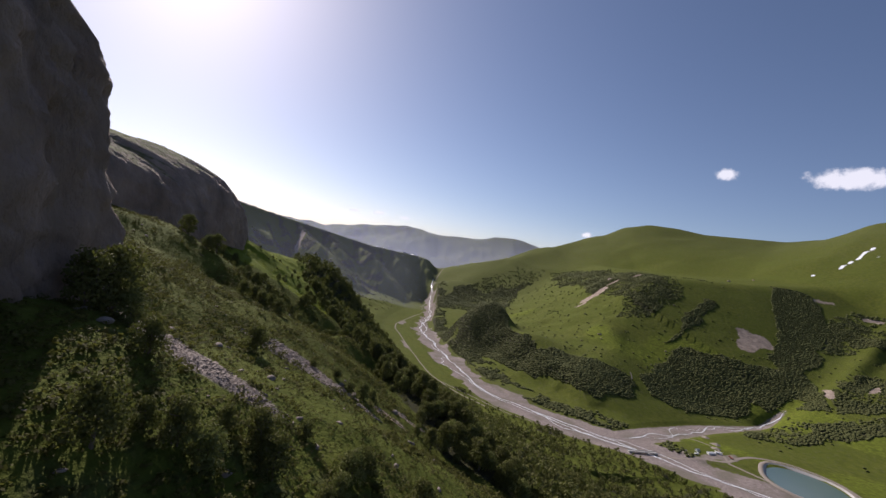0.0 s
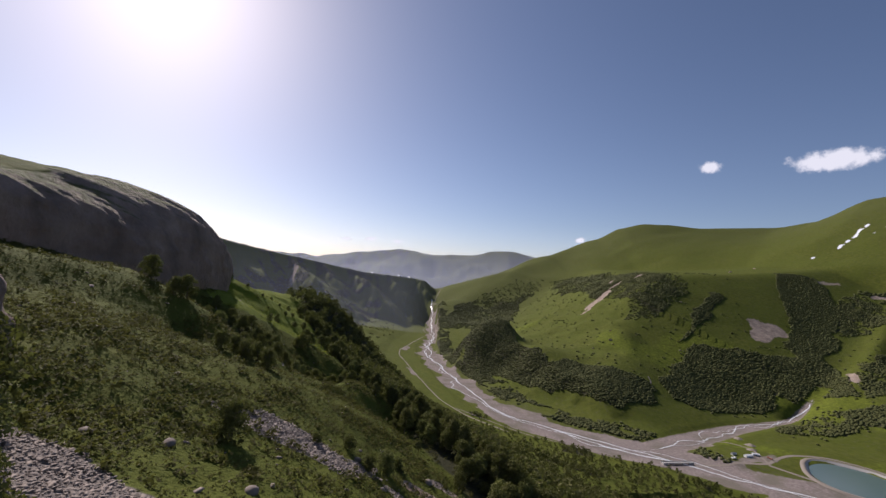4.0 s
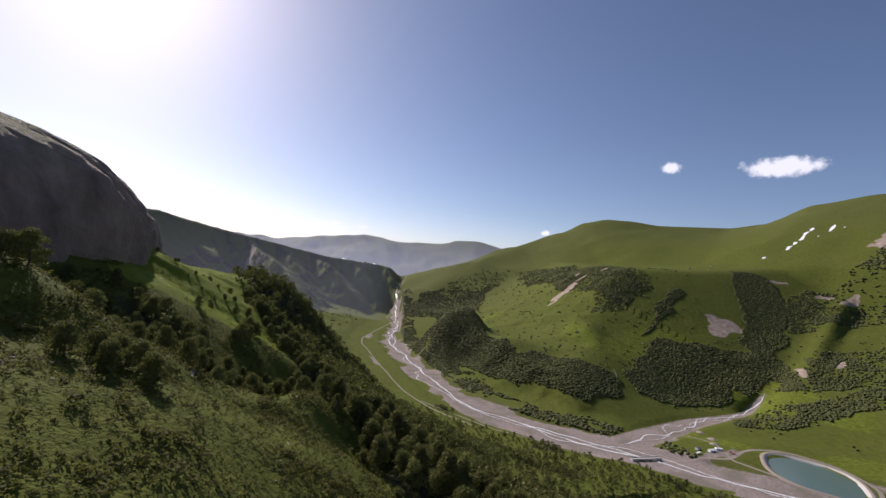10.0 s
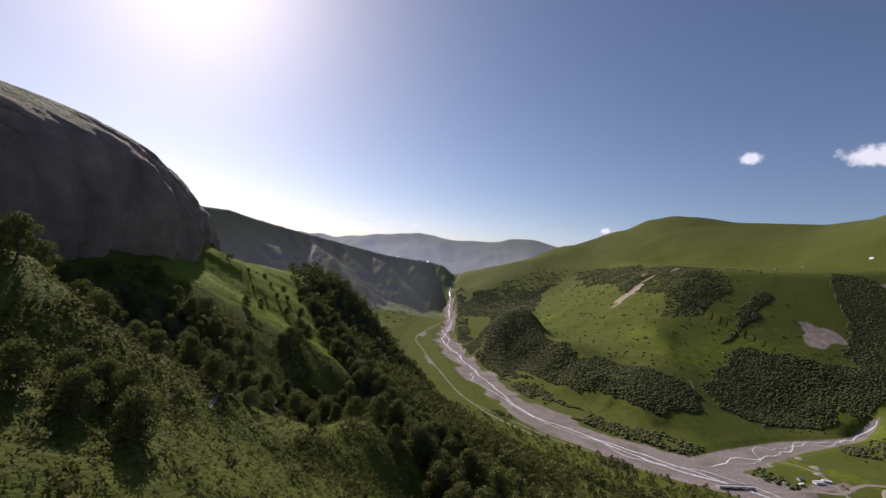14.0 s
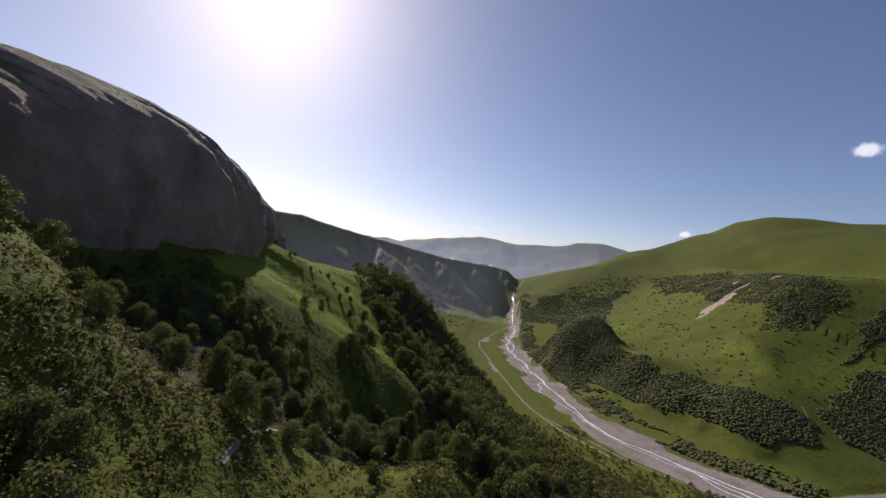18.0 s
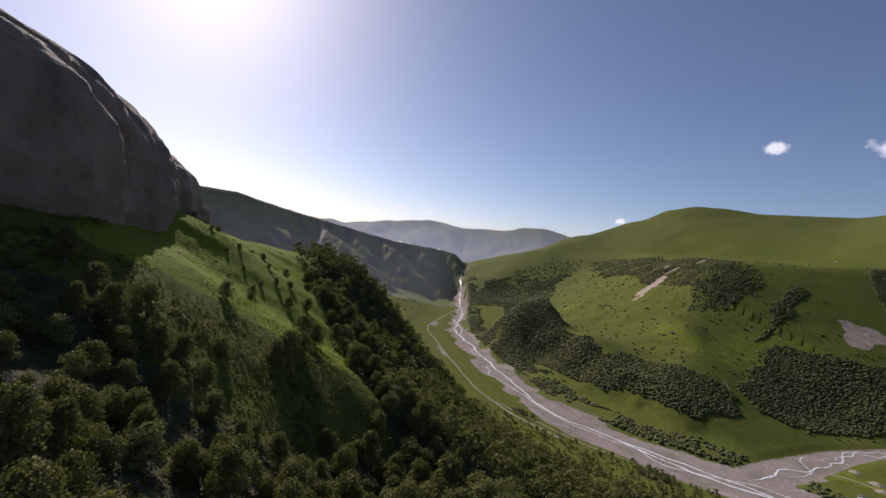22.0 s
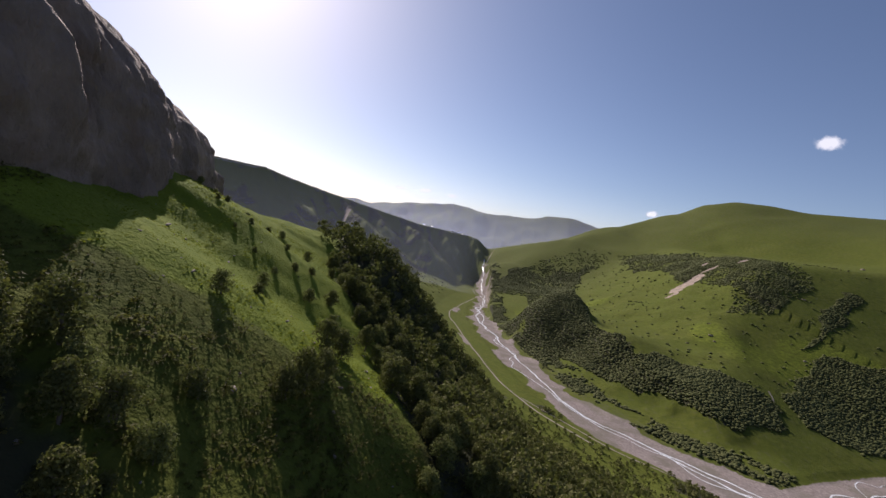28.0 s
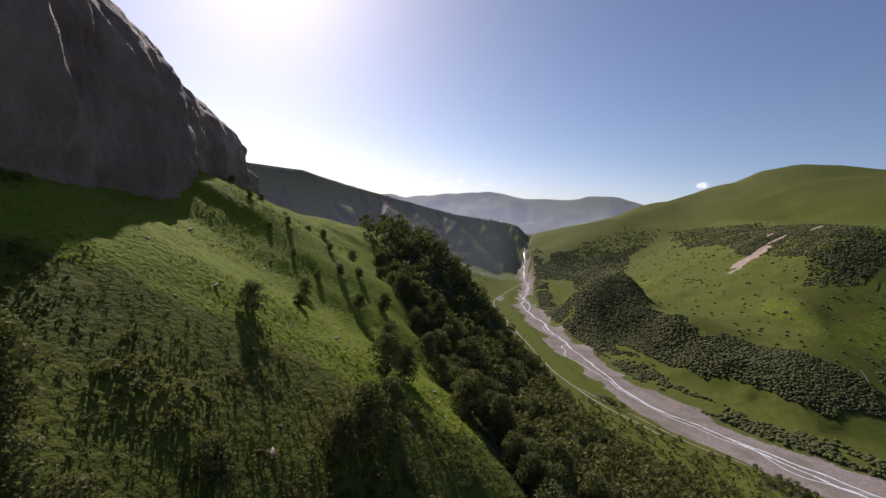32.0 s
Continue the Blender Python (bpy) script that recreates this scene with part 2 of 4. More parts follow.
    z = np.where(y > 2600, smax(z, far, 20), z)
    if detail:
        rough = smooth(10, 60, away)
        close = smooth(620, 250, np.hypot(x + 40, y - 250))
        z = z + rough * (1.6 * fbm(x, y, 26, 3, 51) * close + 0.6 * fbm(x, y, 5, 2, 55) * close)
    # gravel beds are flat, a little uneven
    bed = smooth(half + 14, half, d) * smooth(2700, 2300, y)
    z = z * (1 - bed) + (floor + 0.5 * fbm(x, y, 18, 3, 61)) * bed
    tb = smooth(thalf + 14, thalf, dt) * smooth(560, 440, talong)
    z = z * (1 - tb) + (floor + 0.4 * fbm(x, y, 14, 3, 63)) * tb
    px, py = x - POND[0], y - POND[1]
    c, s = math.cos(POND[4]), math.sin(POND[4])
    pr = np.hypot((px * c + py * s) / POND[2], (py * c - px * s) / POND[3])
    flat = smooth(2.6, 1.5, pr)
    z = z * (1 - flat) + (floor_level(POND[0], POND[1]) + 2.5) * flat
    z = np.where(pr < 1.12, floor_level(POND[0], POND[1]) + np.interp(pr, [0, 0.85, 1.12], [-4, -3, 2.5]), z)
    return z

# ---- materials ----


class Nodes:
    """A short way to write a material's nodes."""

    def __init__(self, name):
        self.mat = bpy.data.materials.new(name)
        self.mat.use_nodes = True
        self.t = self.mat.node_tree
        self.t.nodes.clear()
        self.out = self.t.nodes.new("ShaderNodeOutputMaterial")

    def node(self, kind, **settings):
        n = self.t.nodes.new(kind)
        ins = settings.pop("ins", {})
        for key, value in settings.items():
            setattr(n, key, value)
        for key, value in ins.items():
            if hasattr(value, "is_output"):
                self.t.links.new(value, n.inputs[key])
            else:
                n.inputs[key].default_value = value
        return n

    def pos(self):
        return self.node("ShaderNodeNewGeometry").outputs["Position"]

    def noise(self, vec, scale, detail=4.0, rough=0.55):
        return self.node("ShaderNodeTexNoise", ins={"Vector": vec, "Scale": scale, "Detail": detail, "Roughness": rough}).outputs["Fac"]

    def ramp(self, fac, *stops):
        n = self.node("ShaderNodeValToRGB", ins={"Fac": fac})
        el = n.color_ramp.elements
        while len(el) < len(stops):
            el.new(0.5)
        for e, (p, c) in zip(el, stops):
            e.position, e.color = p, (*c, 1) if len(c) == 3 else c
        return n.outputs["Color"]

    def mix(self, fac, a, b, kind="MIX"):
        n = self.node("ShaderNodeMix", data_type="RGBA", blend_type=kind)
        for socket, value in ((n.inputs[0], fac), (n.inputs[6], a), (n.inputs[7], b)):
            if hasattr(value, "is_output"):
                self.t.links.new(value, socket)
            else:
                socket.default_value = (*value, 1) if isinstance(value, tuple) and len(value) == 3 else value
        return n.outputs[2]

    def math(self, op, a, b=0.0, c=0.0, clamp=False):
        n = self.node("ShaderNodeMath", operation=op, use_clamp=clamp)
        for i, value in enumerate((a, b, c)):
            if hasattr(value, "is_output"):
                self.t.links.new(value, n.inputs[i])
            else:
                n.inputs[i].default_value = value
        return n.outputs[0]

    def mask(self, name, noise, spread=0.6):
        """An attribute of the mesh whose edge is frayed by a noise."""
        a = self.node("ShaderNodeAttribute", attribute_name=name).outputs["Fac"]
        s = self.math("ADD", a, self.math("MULTIPLY", self.math("SUBTRACT", noise, 0.5), spread))
        n = self.node("ShaderNodeMapRange", interpolation_type="SMOOTHSTEP", ins={"Value": s, "From Min": 0.38, "From Max": 0.62})
        return n.outputs[0]

    def bump(self, height, strength, distance):
        return self.node("ShaderNodeBump", ins={"Height": height, "Strength": strength, "Distance": distance}).outputs["Normal"]

    def principled(self, colour, rough=0.9, normal=None, metal=0.0, spec=0.3, **more):
        ins = {"Base Color": colour if hasattr(colour, "is_output") else (*colour, 1), "Roughness": rough, "Metallic": metal, "Specular IOR Level": spec, **more}
        if normal is not None:
            ins["Normal"] = normal
        n = self.node("ShaderNodeBsdfPrincipled", ins=ins)
        return n.outputs[0]

    def done(self, shader):
        self.t.links.new(shader, self.out.inputs[0])
        return self.mat


def grass_colour(m, p):
    fine, mid, wide = m.noise(p, 1.3, 5), m.noise(p, 0.11, 4), m.noise(p, 0.014, 3)
    a = m.ramp(mid, (0.3, (0.066, 0.078, 0.014)), (0.55, (0.104, 0.118, 0.020)), (0.75, (0.135, 0.138, 0.030)))
    b = m.mix(m.ramp(wide, (0.35, (0, 0, 0)), (0.65, (0.6, 0.6, 0.6))), a, (0.092, 0.116, 0.018))
    return m.mix(m.math("MULTIPLY", fine, 0.6), b, (0.042, 0.050, 0.011)), fine


def rock_colour(m, p, tone=(0.17, 0.15, 0.14)):
    vec = m.node("ShaderNodeMapping", ins={"Vector": p, "Scale": (1.5, 1.5, 0.7)}).outputs[0]
    broad, fine = m.noise(vec, 0.06, 6, 0.6), m.noise(vec, 0.7, 6, 0.65)
    d, l = tuple(0.55 * c for c in tone), tuple(1.55 * c for c in tone)
    c = m.ramp(broad, (0.3, d), (0.5, tone), (0.72, l))
    c = m.mix(m.math("MULTIPLY", fine, 0.6), c, tuple(0.6 * v for v in tone))
    warm = m.ramp(m.noise(p, 0.09, 4), (0.55, (0, 0, 0)), (0.75, (0.5, 0.5, 0.5)))
    return m.mix(warm, c, (0.24, 0.15, 0.10)), fine


def ground_material():
    m = Nodes("valley_ground")
    p = m.pos()
    grass, fine = grass_colour(m, p)
    n1, n2 = m.noise(p, 0.16, 5), m.noise(p, 0.03, 5)
    rock, rfine = rock_colour(m, p, (0.33, 0.265, 0.215))
    # duller grass: dry ground, and haze painted into the far valley side
    dry_haze = m.ramp(n1, (0.3, (0.064, 0.074, 0.032)), (0.7, (0.098, 0.098, 0.046)))
    c = m.mix(m.math("MULTIPLY", m.mask("dry_haze", n1, 0.9), 0.7), grass, dry_haze)
    short = m.mix(m.math("MULTIPLY", fine, 0.5), m.ramp(n1, (0.3, (0.112, 0.150, 0.016)), (0.7, (0.165, 0.195, 0.022))), (0.075, 0.098, 0.013))
    c = m.mix(m.mask("lush", n1, 0.5), c, short)
    # darker ground under the woods, and painted shade between the low herbs
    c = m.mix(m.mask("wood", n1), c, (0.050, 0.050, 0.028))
    gravel = m.ramp(m.noise(p, 0.35, 6), (0.3, (0.155, 0.130, 0.118)), (0.55, (0.245, 0.205, 0.188)), (0.8, (0.37, 0.325, 0.30)))
    gravel = m.mix(m.ramp(n2, (0.45, (0, 0, 0)), (0.62, (0.8, 0.8, 0.8))), gravel, (0.15, 0.135, 0.105))
    cells = m.node("ShaderNodeTexVoronoi", ins={"Vector": p, "Scale": 1.5}).outputs["Color"]
    stones = m.ramp(m.node("ShaderNodeSeparateXYZ", ins={"Vector": cells}).outputs[0], (0.0, (0.45, 0.44, 0.43)), (1.0, (1.0, 0.97, 0.95)))
    scree = m.mix(0.5, m.ramp(m.noise(p, 0.8, 5), (0.3, (0.13, 0.11, 0.10)), (0.7, (0.27, 0.235, 0.21))), m.mix(1.0, (0.28, 0.245, 0.22), stones, "MULTIPLY"))
    c = m.mix(m.mask("scree", n1, 0.8), c, scree)
    c = m.mix(m.mask("rock", n1, 0.8), c, rock)
    c = m.mix(m.mask("gravel", n1, 0.9), c, gravel)
    c = m.mix(m.mask("snow", n1, 0.7), c, (0.78, 0.80, 0.84))
    hgt = m.math("ADD", m.math("MULTIPLY", fine, 0.7), m.math("MULTIPLY", n1, 1.2))
    return m.done(m.principled(c, 0.92, m.bump(hgt, 0.9, 0.7), spec=0.05))


def rock_material(name, tone):
    m = Nodes(name)
    p = m.pos()
    rock, fine = rock_colour(m, p, tone)
    up = m.node("ShaderNodeSeparateXYZ", ins={"Vector": m.node("ShaderNodeNewGeometry").outputs["Normal"]}).outputs[2]
    grass, _ = grass_colour(m, p)
    g = m.node("ShaderNodeMapRange", interpolation_type="SMOOTHSTEP", ins={"Value": m.math("ADD", up, m.math("MULTIPLY", m.noise(p, 0.25, 4), 0.5)), "From Min": 0.98, "From Max": 1.2}).outputs[0]
    c = m.mix(g, rock, grass)
    vec = m.node("ShaderNodeMapping", ins={"Vector": p, "Scale": (1.3, 1.3, 0.7)}).outputs[0]
    crack = m.node("ShaderNodeTexVoronoi", feature="DISTANCE_TO_EDGE", ins={"Vector": vec, "Scale": 0.28}).outputs["Distance"]
    h = m.math("ADD", m.math("MULTIPLY", m.noise(vec, 0.5, 7, 0.65), 2.0), m.math("MINIMUM", crack, 0.25))
    return m.done(m.principled(c, 0.9, m.bump(h, 1.0, 0.9), spec=0.2))


def leaf_material(name, dark, light, through, clear=0.22):
    """Leaves: they let some light through."""
    m = Nodes(name)
    r = m.node("ShaderNodeNewGeometry").outputs["Random Per Island"]
    o = m.node("ShaderNodeObjectInfo").outputs["Random"]
    wide = m.noise(m.pos(), 0.06, 3)
    c = m.mix(r, dark, light)
    c = m.mix(m.math("MULTIPLY", o, 0.35), c, tuple(0.6 * v for v in light))
    c = m.mix(m.math("MULTIPLY", wide, 0.5), c, (light[0] * 1.25, light[1], light[2] * 0.9))
    a = m.principled(c, 0.75, spec=0.08)
    b = m.node("ShaderNodeBsdfTranslucent", ins={"Color": m.mix(0.5, c, through)}).outputs[0]
    mix = m.node("ShaderNodeMixShader", ins={0: clear})
    m.t.links.new(a, mix.inputs[1])
    m.t.links.new(b, mix.inputs[2])
    return m.done(mix.outputs[0])


def plain(name, colour, rough=0.8, metal=0.0, grain=0.35, scale=2.0, spec=0.3):
    m = Nodes(name)
    p = m.pos()
    n = m.noise(p, scale, 5)
    n2 = m.noise(p, scale * 0.12, 3)
    c = m.mix(m.math("MULTIPLY", n, grain), colour, tuple(0.45 * v for v in colour))
    c = m.mix(m.math("MULTIPLY", n2, grain), c, tuple(min(1, 1.3 * v) for v in colour))
    return m.done(m.principled(c, rough, m.bump(n, 0.4, 0.05), metal, spec))


def water_material(name, colour, rough, wave, scale, foam=0.0):
    m = Nodes(name)
    p = m.pos()
    n = m.noise(p, scale, 4)
    c = colour
    if foam:
        f = m.ramp(m.noise(p, 0.22, 5, 0.7), (0.5 - 0.25 * foam, (0, 0, 0)), (0.72 - 0.25 * foam, (1, 1, 1)))
        c = m.mix(f, colour, (0.72, 0.74, 0.76))
    return m.done(m.principled(c, rough, m.bump(n, wave, 0.2), spec=0.5))


MAT_GROUND = ground_material()
MAT_CLIFF = rock_material("basalt_cliff", (0.34, 0.25, 0.205))
MAT_PALE_ROCK = rock_material("pale_rock", (0.34, 0.27, 0.215))
MAT_STONE = plain("scree_stone", (0.225, 0.185, 0.16), 0.9, grain=0.6, scale=0.9)
MAT_LEAF = leaf_material("birch_leaves", (0.055, 0.060, 0.024), (0.130, 0.138, 0.052), (0.20, 0.25, 0.04))
MAT_LEAF_PALE = leaf_material("pale_leaves", (0.075, 0.090, 0.030), (0.180, 0.200, 0.075), (0.2, 0.26, 0.05))
MAT_SHRUB = leaf_material("low_shrub_leaves", (0.044, 0.046, 0.016), (0.100, 0.102, 0.032), (0.18, 0.20, 0.036), 0.32)
MAT_MEADOW = leaf_material("meadow_grass", (0.090, 0.120, 0.014), (0.170, 0.205, 0.026), (0.34, 0.42, 0.03), 0.5)
MAT_FAR_LEAF = leaf_material("far_wood_leaves", (0.070, 0.086, 0.034), (0.108, 0.124, 0.048), (0.12, 0.15, 0.04))
MAT_BARK = plain("bark", (0.13, 0.105, 0.085), 0.9, grain=0.6, scale=3)
MAT_WATER = water_material("river_water", (0.22, 0.225, 0.215), 0.3, 0.8, 1.4, 0.7)
MAT_POND = water_material("pond_water", (0.080, 0.130, 0.128), 0.12, 0.15, 0.8)
MAT_TRACK = plain("dirt_track", (0.24, 0.205, 0.17), 0.95, grain=0.4, scale=0.6)
MAT_CONCRETE = plain("concrete", (0.42, 0.40, 0.37), 0.85, grain=0.35, scale=0.8)
MAT_WHITE = plain("white_painted_metal", (0.78, 0.78, 0.77), 0.5, grain=0.12)
MAT_RUST = plain("rust_red_sheet", (0.22, 0.09, 0.06), 0.7, grain=0.4)
MAT_GLASS = plain("dark_glass", (0.03, 0.035, 0.04), 0.1, grain=0.1, spec=0.6)
MAT_RUBBER = plain("black_rubber", (0.02, 0.02, 0.02), 0.85, grain=0.2)
MAT_STEEL = plain("grey_steel", (0.35, 0.35, 0.36), 0.45, 0.8, 0.2)

# ---- ground ----


def arrays_mesh(name, verts, faces, material=None, soft=False):
    me = bpy.data.meshes.new(name)
    verts, faces = np.asarray(verts, float), np.asarray(faces, int)
    me.vertices.add(len(verts))
    me.vertices.foreach_set("co", verts.ravel())
    n = faces.shape[1]
    me.loops.add(faces.size)
    me.loops.foreach_set("vertex_index", faces.ravel())
    me.polygons.add(len(faces))
    me.polygons.foreach_set("loop_start", np.arange(0, faces.size, n))
    me.polygons.foreach_set("loop_total", np.full(len(faces), n))
    me.update(calc_edges=True)
    if soft:
        me.polygons.foreach_set("use_smooth", np.ones(len(faces), bool))
    if material:
        me.materials.append(material)
    return me


def part(name, data, material, parent, label=""):
    """One mesh object under a thing; data: a bmesh or a mesh."""
    if isinstance(data, bmesh.types.BMesh):
        me = bpy.data.meshes.new(name)
        data.to_mesh(me)
        data.free()
    else:
        me = data
    if material and not me.materials:
        me.materials.append(material)
    ob = new(name, me)
    ob.parent = parent
    return tagged(ob, label)


def empty(name, at, turn=0.0, label="", category="", group="", kind=""):
    ob = new(name)
    ob.matrix_world = pose(*at, 0, 0, turn)
    return tagged(ob, label, category, group, kind)


def grid_faces(rows, cols):
    i = np.arange(rows * cols).reshape(rows, cols)
    return np.stack([i[:-1, :-1], i[:-1, 1:], i[1:, 1:], i[1:, :-1]], -1).reshape(-1, 4)


def axis_steps(lo, hi, fine_lo, fine_hi, step, grow, most):
    mid = list(np.arange(fine_lo, fine_hi + step, step))
    s, p = step, fine_hi
    while p < hi:
        s = min(s * grow, most)
        p += s
        mid.append(p)
    s, p = step, fine_lo
    while p > lo:
        s = min(s * grow, most)
        p -= s
        mid.insert(0, p)
    return np.array(mid)


# patches of bare ground: middle, half length, half width, turn in degrees, what
PATCHES = [(-40, 143, 12, 6, 30, "scree"), (-49, 101, 20, 5, -2, "scree"), (-20, 148, 4, 2, 30, "scree"), (-55, 141, 3, 1.2, 25, "scree"), (-28, 150, 3.5, 1.6, 20, "scree"),
           (912, 1150, 70, 30, 54, "rock"), (935, 1185, 40, 26, 20, "rock"), (600, 1540, 60, 20, 37, "rock"), (530, 1480, 40, 9, 40, "rock"), (680, 1585, 30, 10, 20, "rock"), (1340, 1395, 40, 20, 20, "rock"), (1430, 1245, 60, 20, 30, "rock"), (1405, 1300, 30, 14, 10, "rock"),
           (1834, 1425, 120, 45, 30, "rock"), (935, 945, 30, 10, 70, "rock"), (1055, 960, 30, 8, 40, "rock"), (720, 1660, 50, 8, 40, "rock"),
           (760, 1560, 34, 7, 40, "rock"), (-735, 2085, 110, 11, -72, "rock"), (-14, 160, 6, 2.4, 30, "rock"), (-8, 172, 6, 2.4, 40, "rock")]
SNOW = [(1670, 1655, 110, 5, 24), (1810, 1722, 60, 5, 25), (1490, 1630, 12, 6, 0), (1880, 1680, 60, 5, 30), (1860, 1630, 45, 4, 30), (1770, 1640, 10, 5, 0)]


def in_patch(x, y, cx, cy, a, b, turn):
    c, s = math.cos(radians(turn)), math.sin(radians(turn))
    p, q = (x - cx) * c + (y - cy) * s, (y - cy) * c - (x - cx) * s
    bend = 0.5 * b * np.sin(p / a * 2.2)
    return np.hypot(p / a, (q + bend) / b)


# outlines of the woods on the far valley side
SCARP_WOOD = [(78, 1205), (88, 1330), (150, 1400), (215, 1330), (235, 1095), (270, 1015), (330, 1010), (390, 970), (440, 945), (465, 910), (405, 855), (345, 820), (300, 850), (250, 915), (185, 990), (145, 1095)]
RIM_WOOD = [(695, 2525), (875, 2395), (865, 1950), (1120, 1830), (885, 1435), (725, 1290), (610, 1240), (555, 1265), (635, 1355), (625, 1495), (590, 1610), (645, 1810), (630, 2110)]
RIM_FRINGE = [(430, 1560), (700, 1700), (1000, 1600), (1000, 1430), (780, 1260), (600, 1290), (400, 1420)]
GORGE_WOOD = [(30, 2150), (120, 2410), (340, 2620), (555, 2690), (690, 2570), (560, 2390), (455, 2290), (170, 1290), (145, 1875), (60, 1925)]
STRIP_WOOD = [(890, 1345), (915, 1325), (775, 1210), (685, 1150), (650, 1135), (715, 1190), (835, 1300)]
EDGE_WOOD = [(1150, 1640), (1240, 1600), (1205, 1505), (1020, 1370), (920, 1345)]
BLUFF_WOOD = [(660, 1105), (705, 1115), (770, 1090), (835, 1070), (885, 1060), (860, 1010), (785, 955), (735, 920), (630, 875), (565, 865), (525, 880), (485, 895), (510, 945), (595, 1050)]
RAVINE_WOOD = [(1220, 1490), (1295, 1430), (1260, 1315), (1210, 1235), (1090, 1130), (965, 1035), (915, 945), (865, 880), (825, 910), (780, 915), (760, 935), (850, 1010), (965, 1145), (1025, 1215)]
EAST_WOOD = [(1325, 1340), (1530, 1310), (2000, 1500), (2000, 1100), (1290, 1125), (1230, 1140), (1150, 1115), (1090, 1115), (1220, 1250)]
SOUTH_WOOD = [(605, 785), (735, 870), (795, 845), (865, 835), (925, 845), (1200, 900), (1200, 700), (830, 775), (765, 760), (705, 765), (635, 770)]
SIDE_WOOD = [(1030, 1025), (1125, 1000), (1300, 1000), (1200, 860), (945, 865), (875, 875), (935, 950)]


def inside(x, y, outline):
    """1 within a closed outline, 0 outside."""
    hit = np.zeros(np.shape(x), bool)
    for (ax, ay), (bx, by) in zip(outline, outline[1:] + outline[:1]):
        hit ^= ((ay > y) != (by > y)) & (x < (bx - ax) * (y - ay) / ((by - ay) or 1e-9) + ax)
    return hit.astype(float)


def wooded(x, y):
    """How thick the woods stand: 0 to 1."""
    u, v = uv(x, y)
    d, side, along, half = to_line(x, y, RIVER)
    dt, tside, talong, thalf = to_line(x, y, TRIB)
    away = d - half
    n = fbm(x, y, 46, 3, 71)
    n2 = fbm(x, y, 150, 3, 77)
    near = side > 0
    edge = np.interp(v, [0, 100, 120, 140, 165, 200, 300, 330, 430, 520, 640], [118, 114, 102, 84, 80, 84, 90, 94, 96, 96, 60])
    lower = smooth(edge - 8, edge + 14, u + 12 * n) * smooth(8, 34, away + 20 * n) * smooth(760, 640, v) * smooth(40, 90, v + 30 * n)
    thin = smooth(-0.10, 0.25, n + 0.5 * n2 - 0.25 * smooth(250, 480, u))
    lower = lower * np.where(u > 190, 0.25 + 0.75 * thin, 1.0)
    lip = np.interp(u, [0, 15, 35, 55, 70, 85, 110], [245, 232, 208, 206, 214, 236, 248])
    gully_end = np.interp(u, [34, 44, 52, 70, 84], [288, 278, 268, 266, 276])
    gully = 0.75 * smooth(6, 18, v - lip + 5 * n) * smooth(gully_end + 2, gully_end - 12, v + 8 * n) * smooth(2, 24, u)
    start = 0.5 * smooth(94, 86, v + 5 * n) * smooth(-10, 2, u) * smooth(46, 34, u + 4 * n) * smooth(62, 72, v)
    lft = np.maximum(np.maximum(lower, gully), start)
    floor = floor_level(x, y)
    far_left = np.maximum(smooth(-0.02, 0.12, n + 0.6 * n2 - 0.06) * smooth(200, 330, away), 0.35 * smooth(0.0, 0.2, n) * smooth(110, 200, away)) * smooth(900, 1100, v)
    lft = np.where((v > 700) | (y > 900), far_left, lft)
    bank = 0.9 * smooth(3, 14, away) * smooth(64, 46, away + 26 * n) * smooth(-0.4, -0.1, n) * smooth(440, 400, x)
    streak = fbm(x * 0.8 + y * 0.6, (y * 0.8 - x * 0.6) * 0.3, 60, 3, 83)
    fx, fy = x + 26 * fbm(x, y, 60, 3, 73), y + 26 * fbm(x, y, 60, 3, 75)
    dense = np.maximum.reduce([inside(fx, fy, q) for q in (SCARP_WOOD, BLUFF_WOOD, RAVINE_WOOD, STRIP_WOOD)])
    loose = np.maximum.reduce([inside(fx, fy, q) for q in (RIM_WOOD, EDGE_WOOD, GORGE_WOOD)]) * smooth(840, 770, away + 40 * n) * (0.42 + 0.58 * smooth(-0.12, 0.06, streak + 0.4 * n))
    scrub = np.maximum.reduce([inside(fx, fy, q) for q in (EAST_WOOD, SOUTH_WOOD, SIDE_WOOD)]) * (0.25 + 0.6 * smooth(-0.15, 0.1, n + 0.5 * n2))
    dots = 0.012 * smooth(170, 260, away) * smooth(900, 600, away) + 0.05 * inside(fx, fy, RIM_FRINGE) * smooth(-0.05, 0.2, streak)
    rgt = np.maximum.reduce([dense, bank, loose, scrub, dots])
    rgt = rgt * smooth(4, 14, dt - thalf + 500 * (talong > 620)) * smooth(2700, 2200, y)
    w = np.where(near, lft, rgt)
    for cx, cy, a, b, turn, what in PATCHES:
        if what != "dry_haze":
            w = w * smooth(0.9, 1.15, in_patch(x, y, cx, cy, a, b, turn))
    px, py = x - POND[0], y - POND[1]
    w = w * smooth(72, 90, np.hypot(px, py))
    track = to_line(x, y, TRACK)[0]
    return w * smooth(5, 9, track) * smooth(2, 12, away)


gx = axis_steps(-4200, 4600, -230, 130, 2.2, 1.0135, 70)
gy = axis_steps(-900, 4960, 50, 470, 2.2, 1.011, 60)
GX, GY = np.meshgrid(gx, gy)
GZ = height(GX, GY)
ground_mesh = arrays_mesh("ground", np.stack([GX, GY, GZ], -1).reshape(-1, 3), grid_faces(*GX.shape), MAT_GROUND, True)
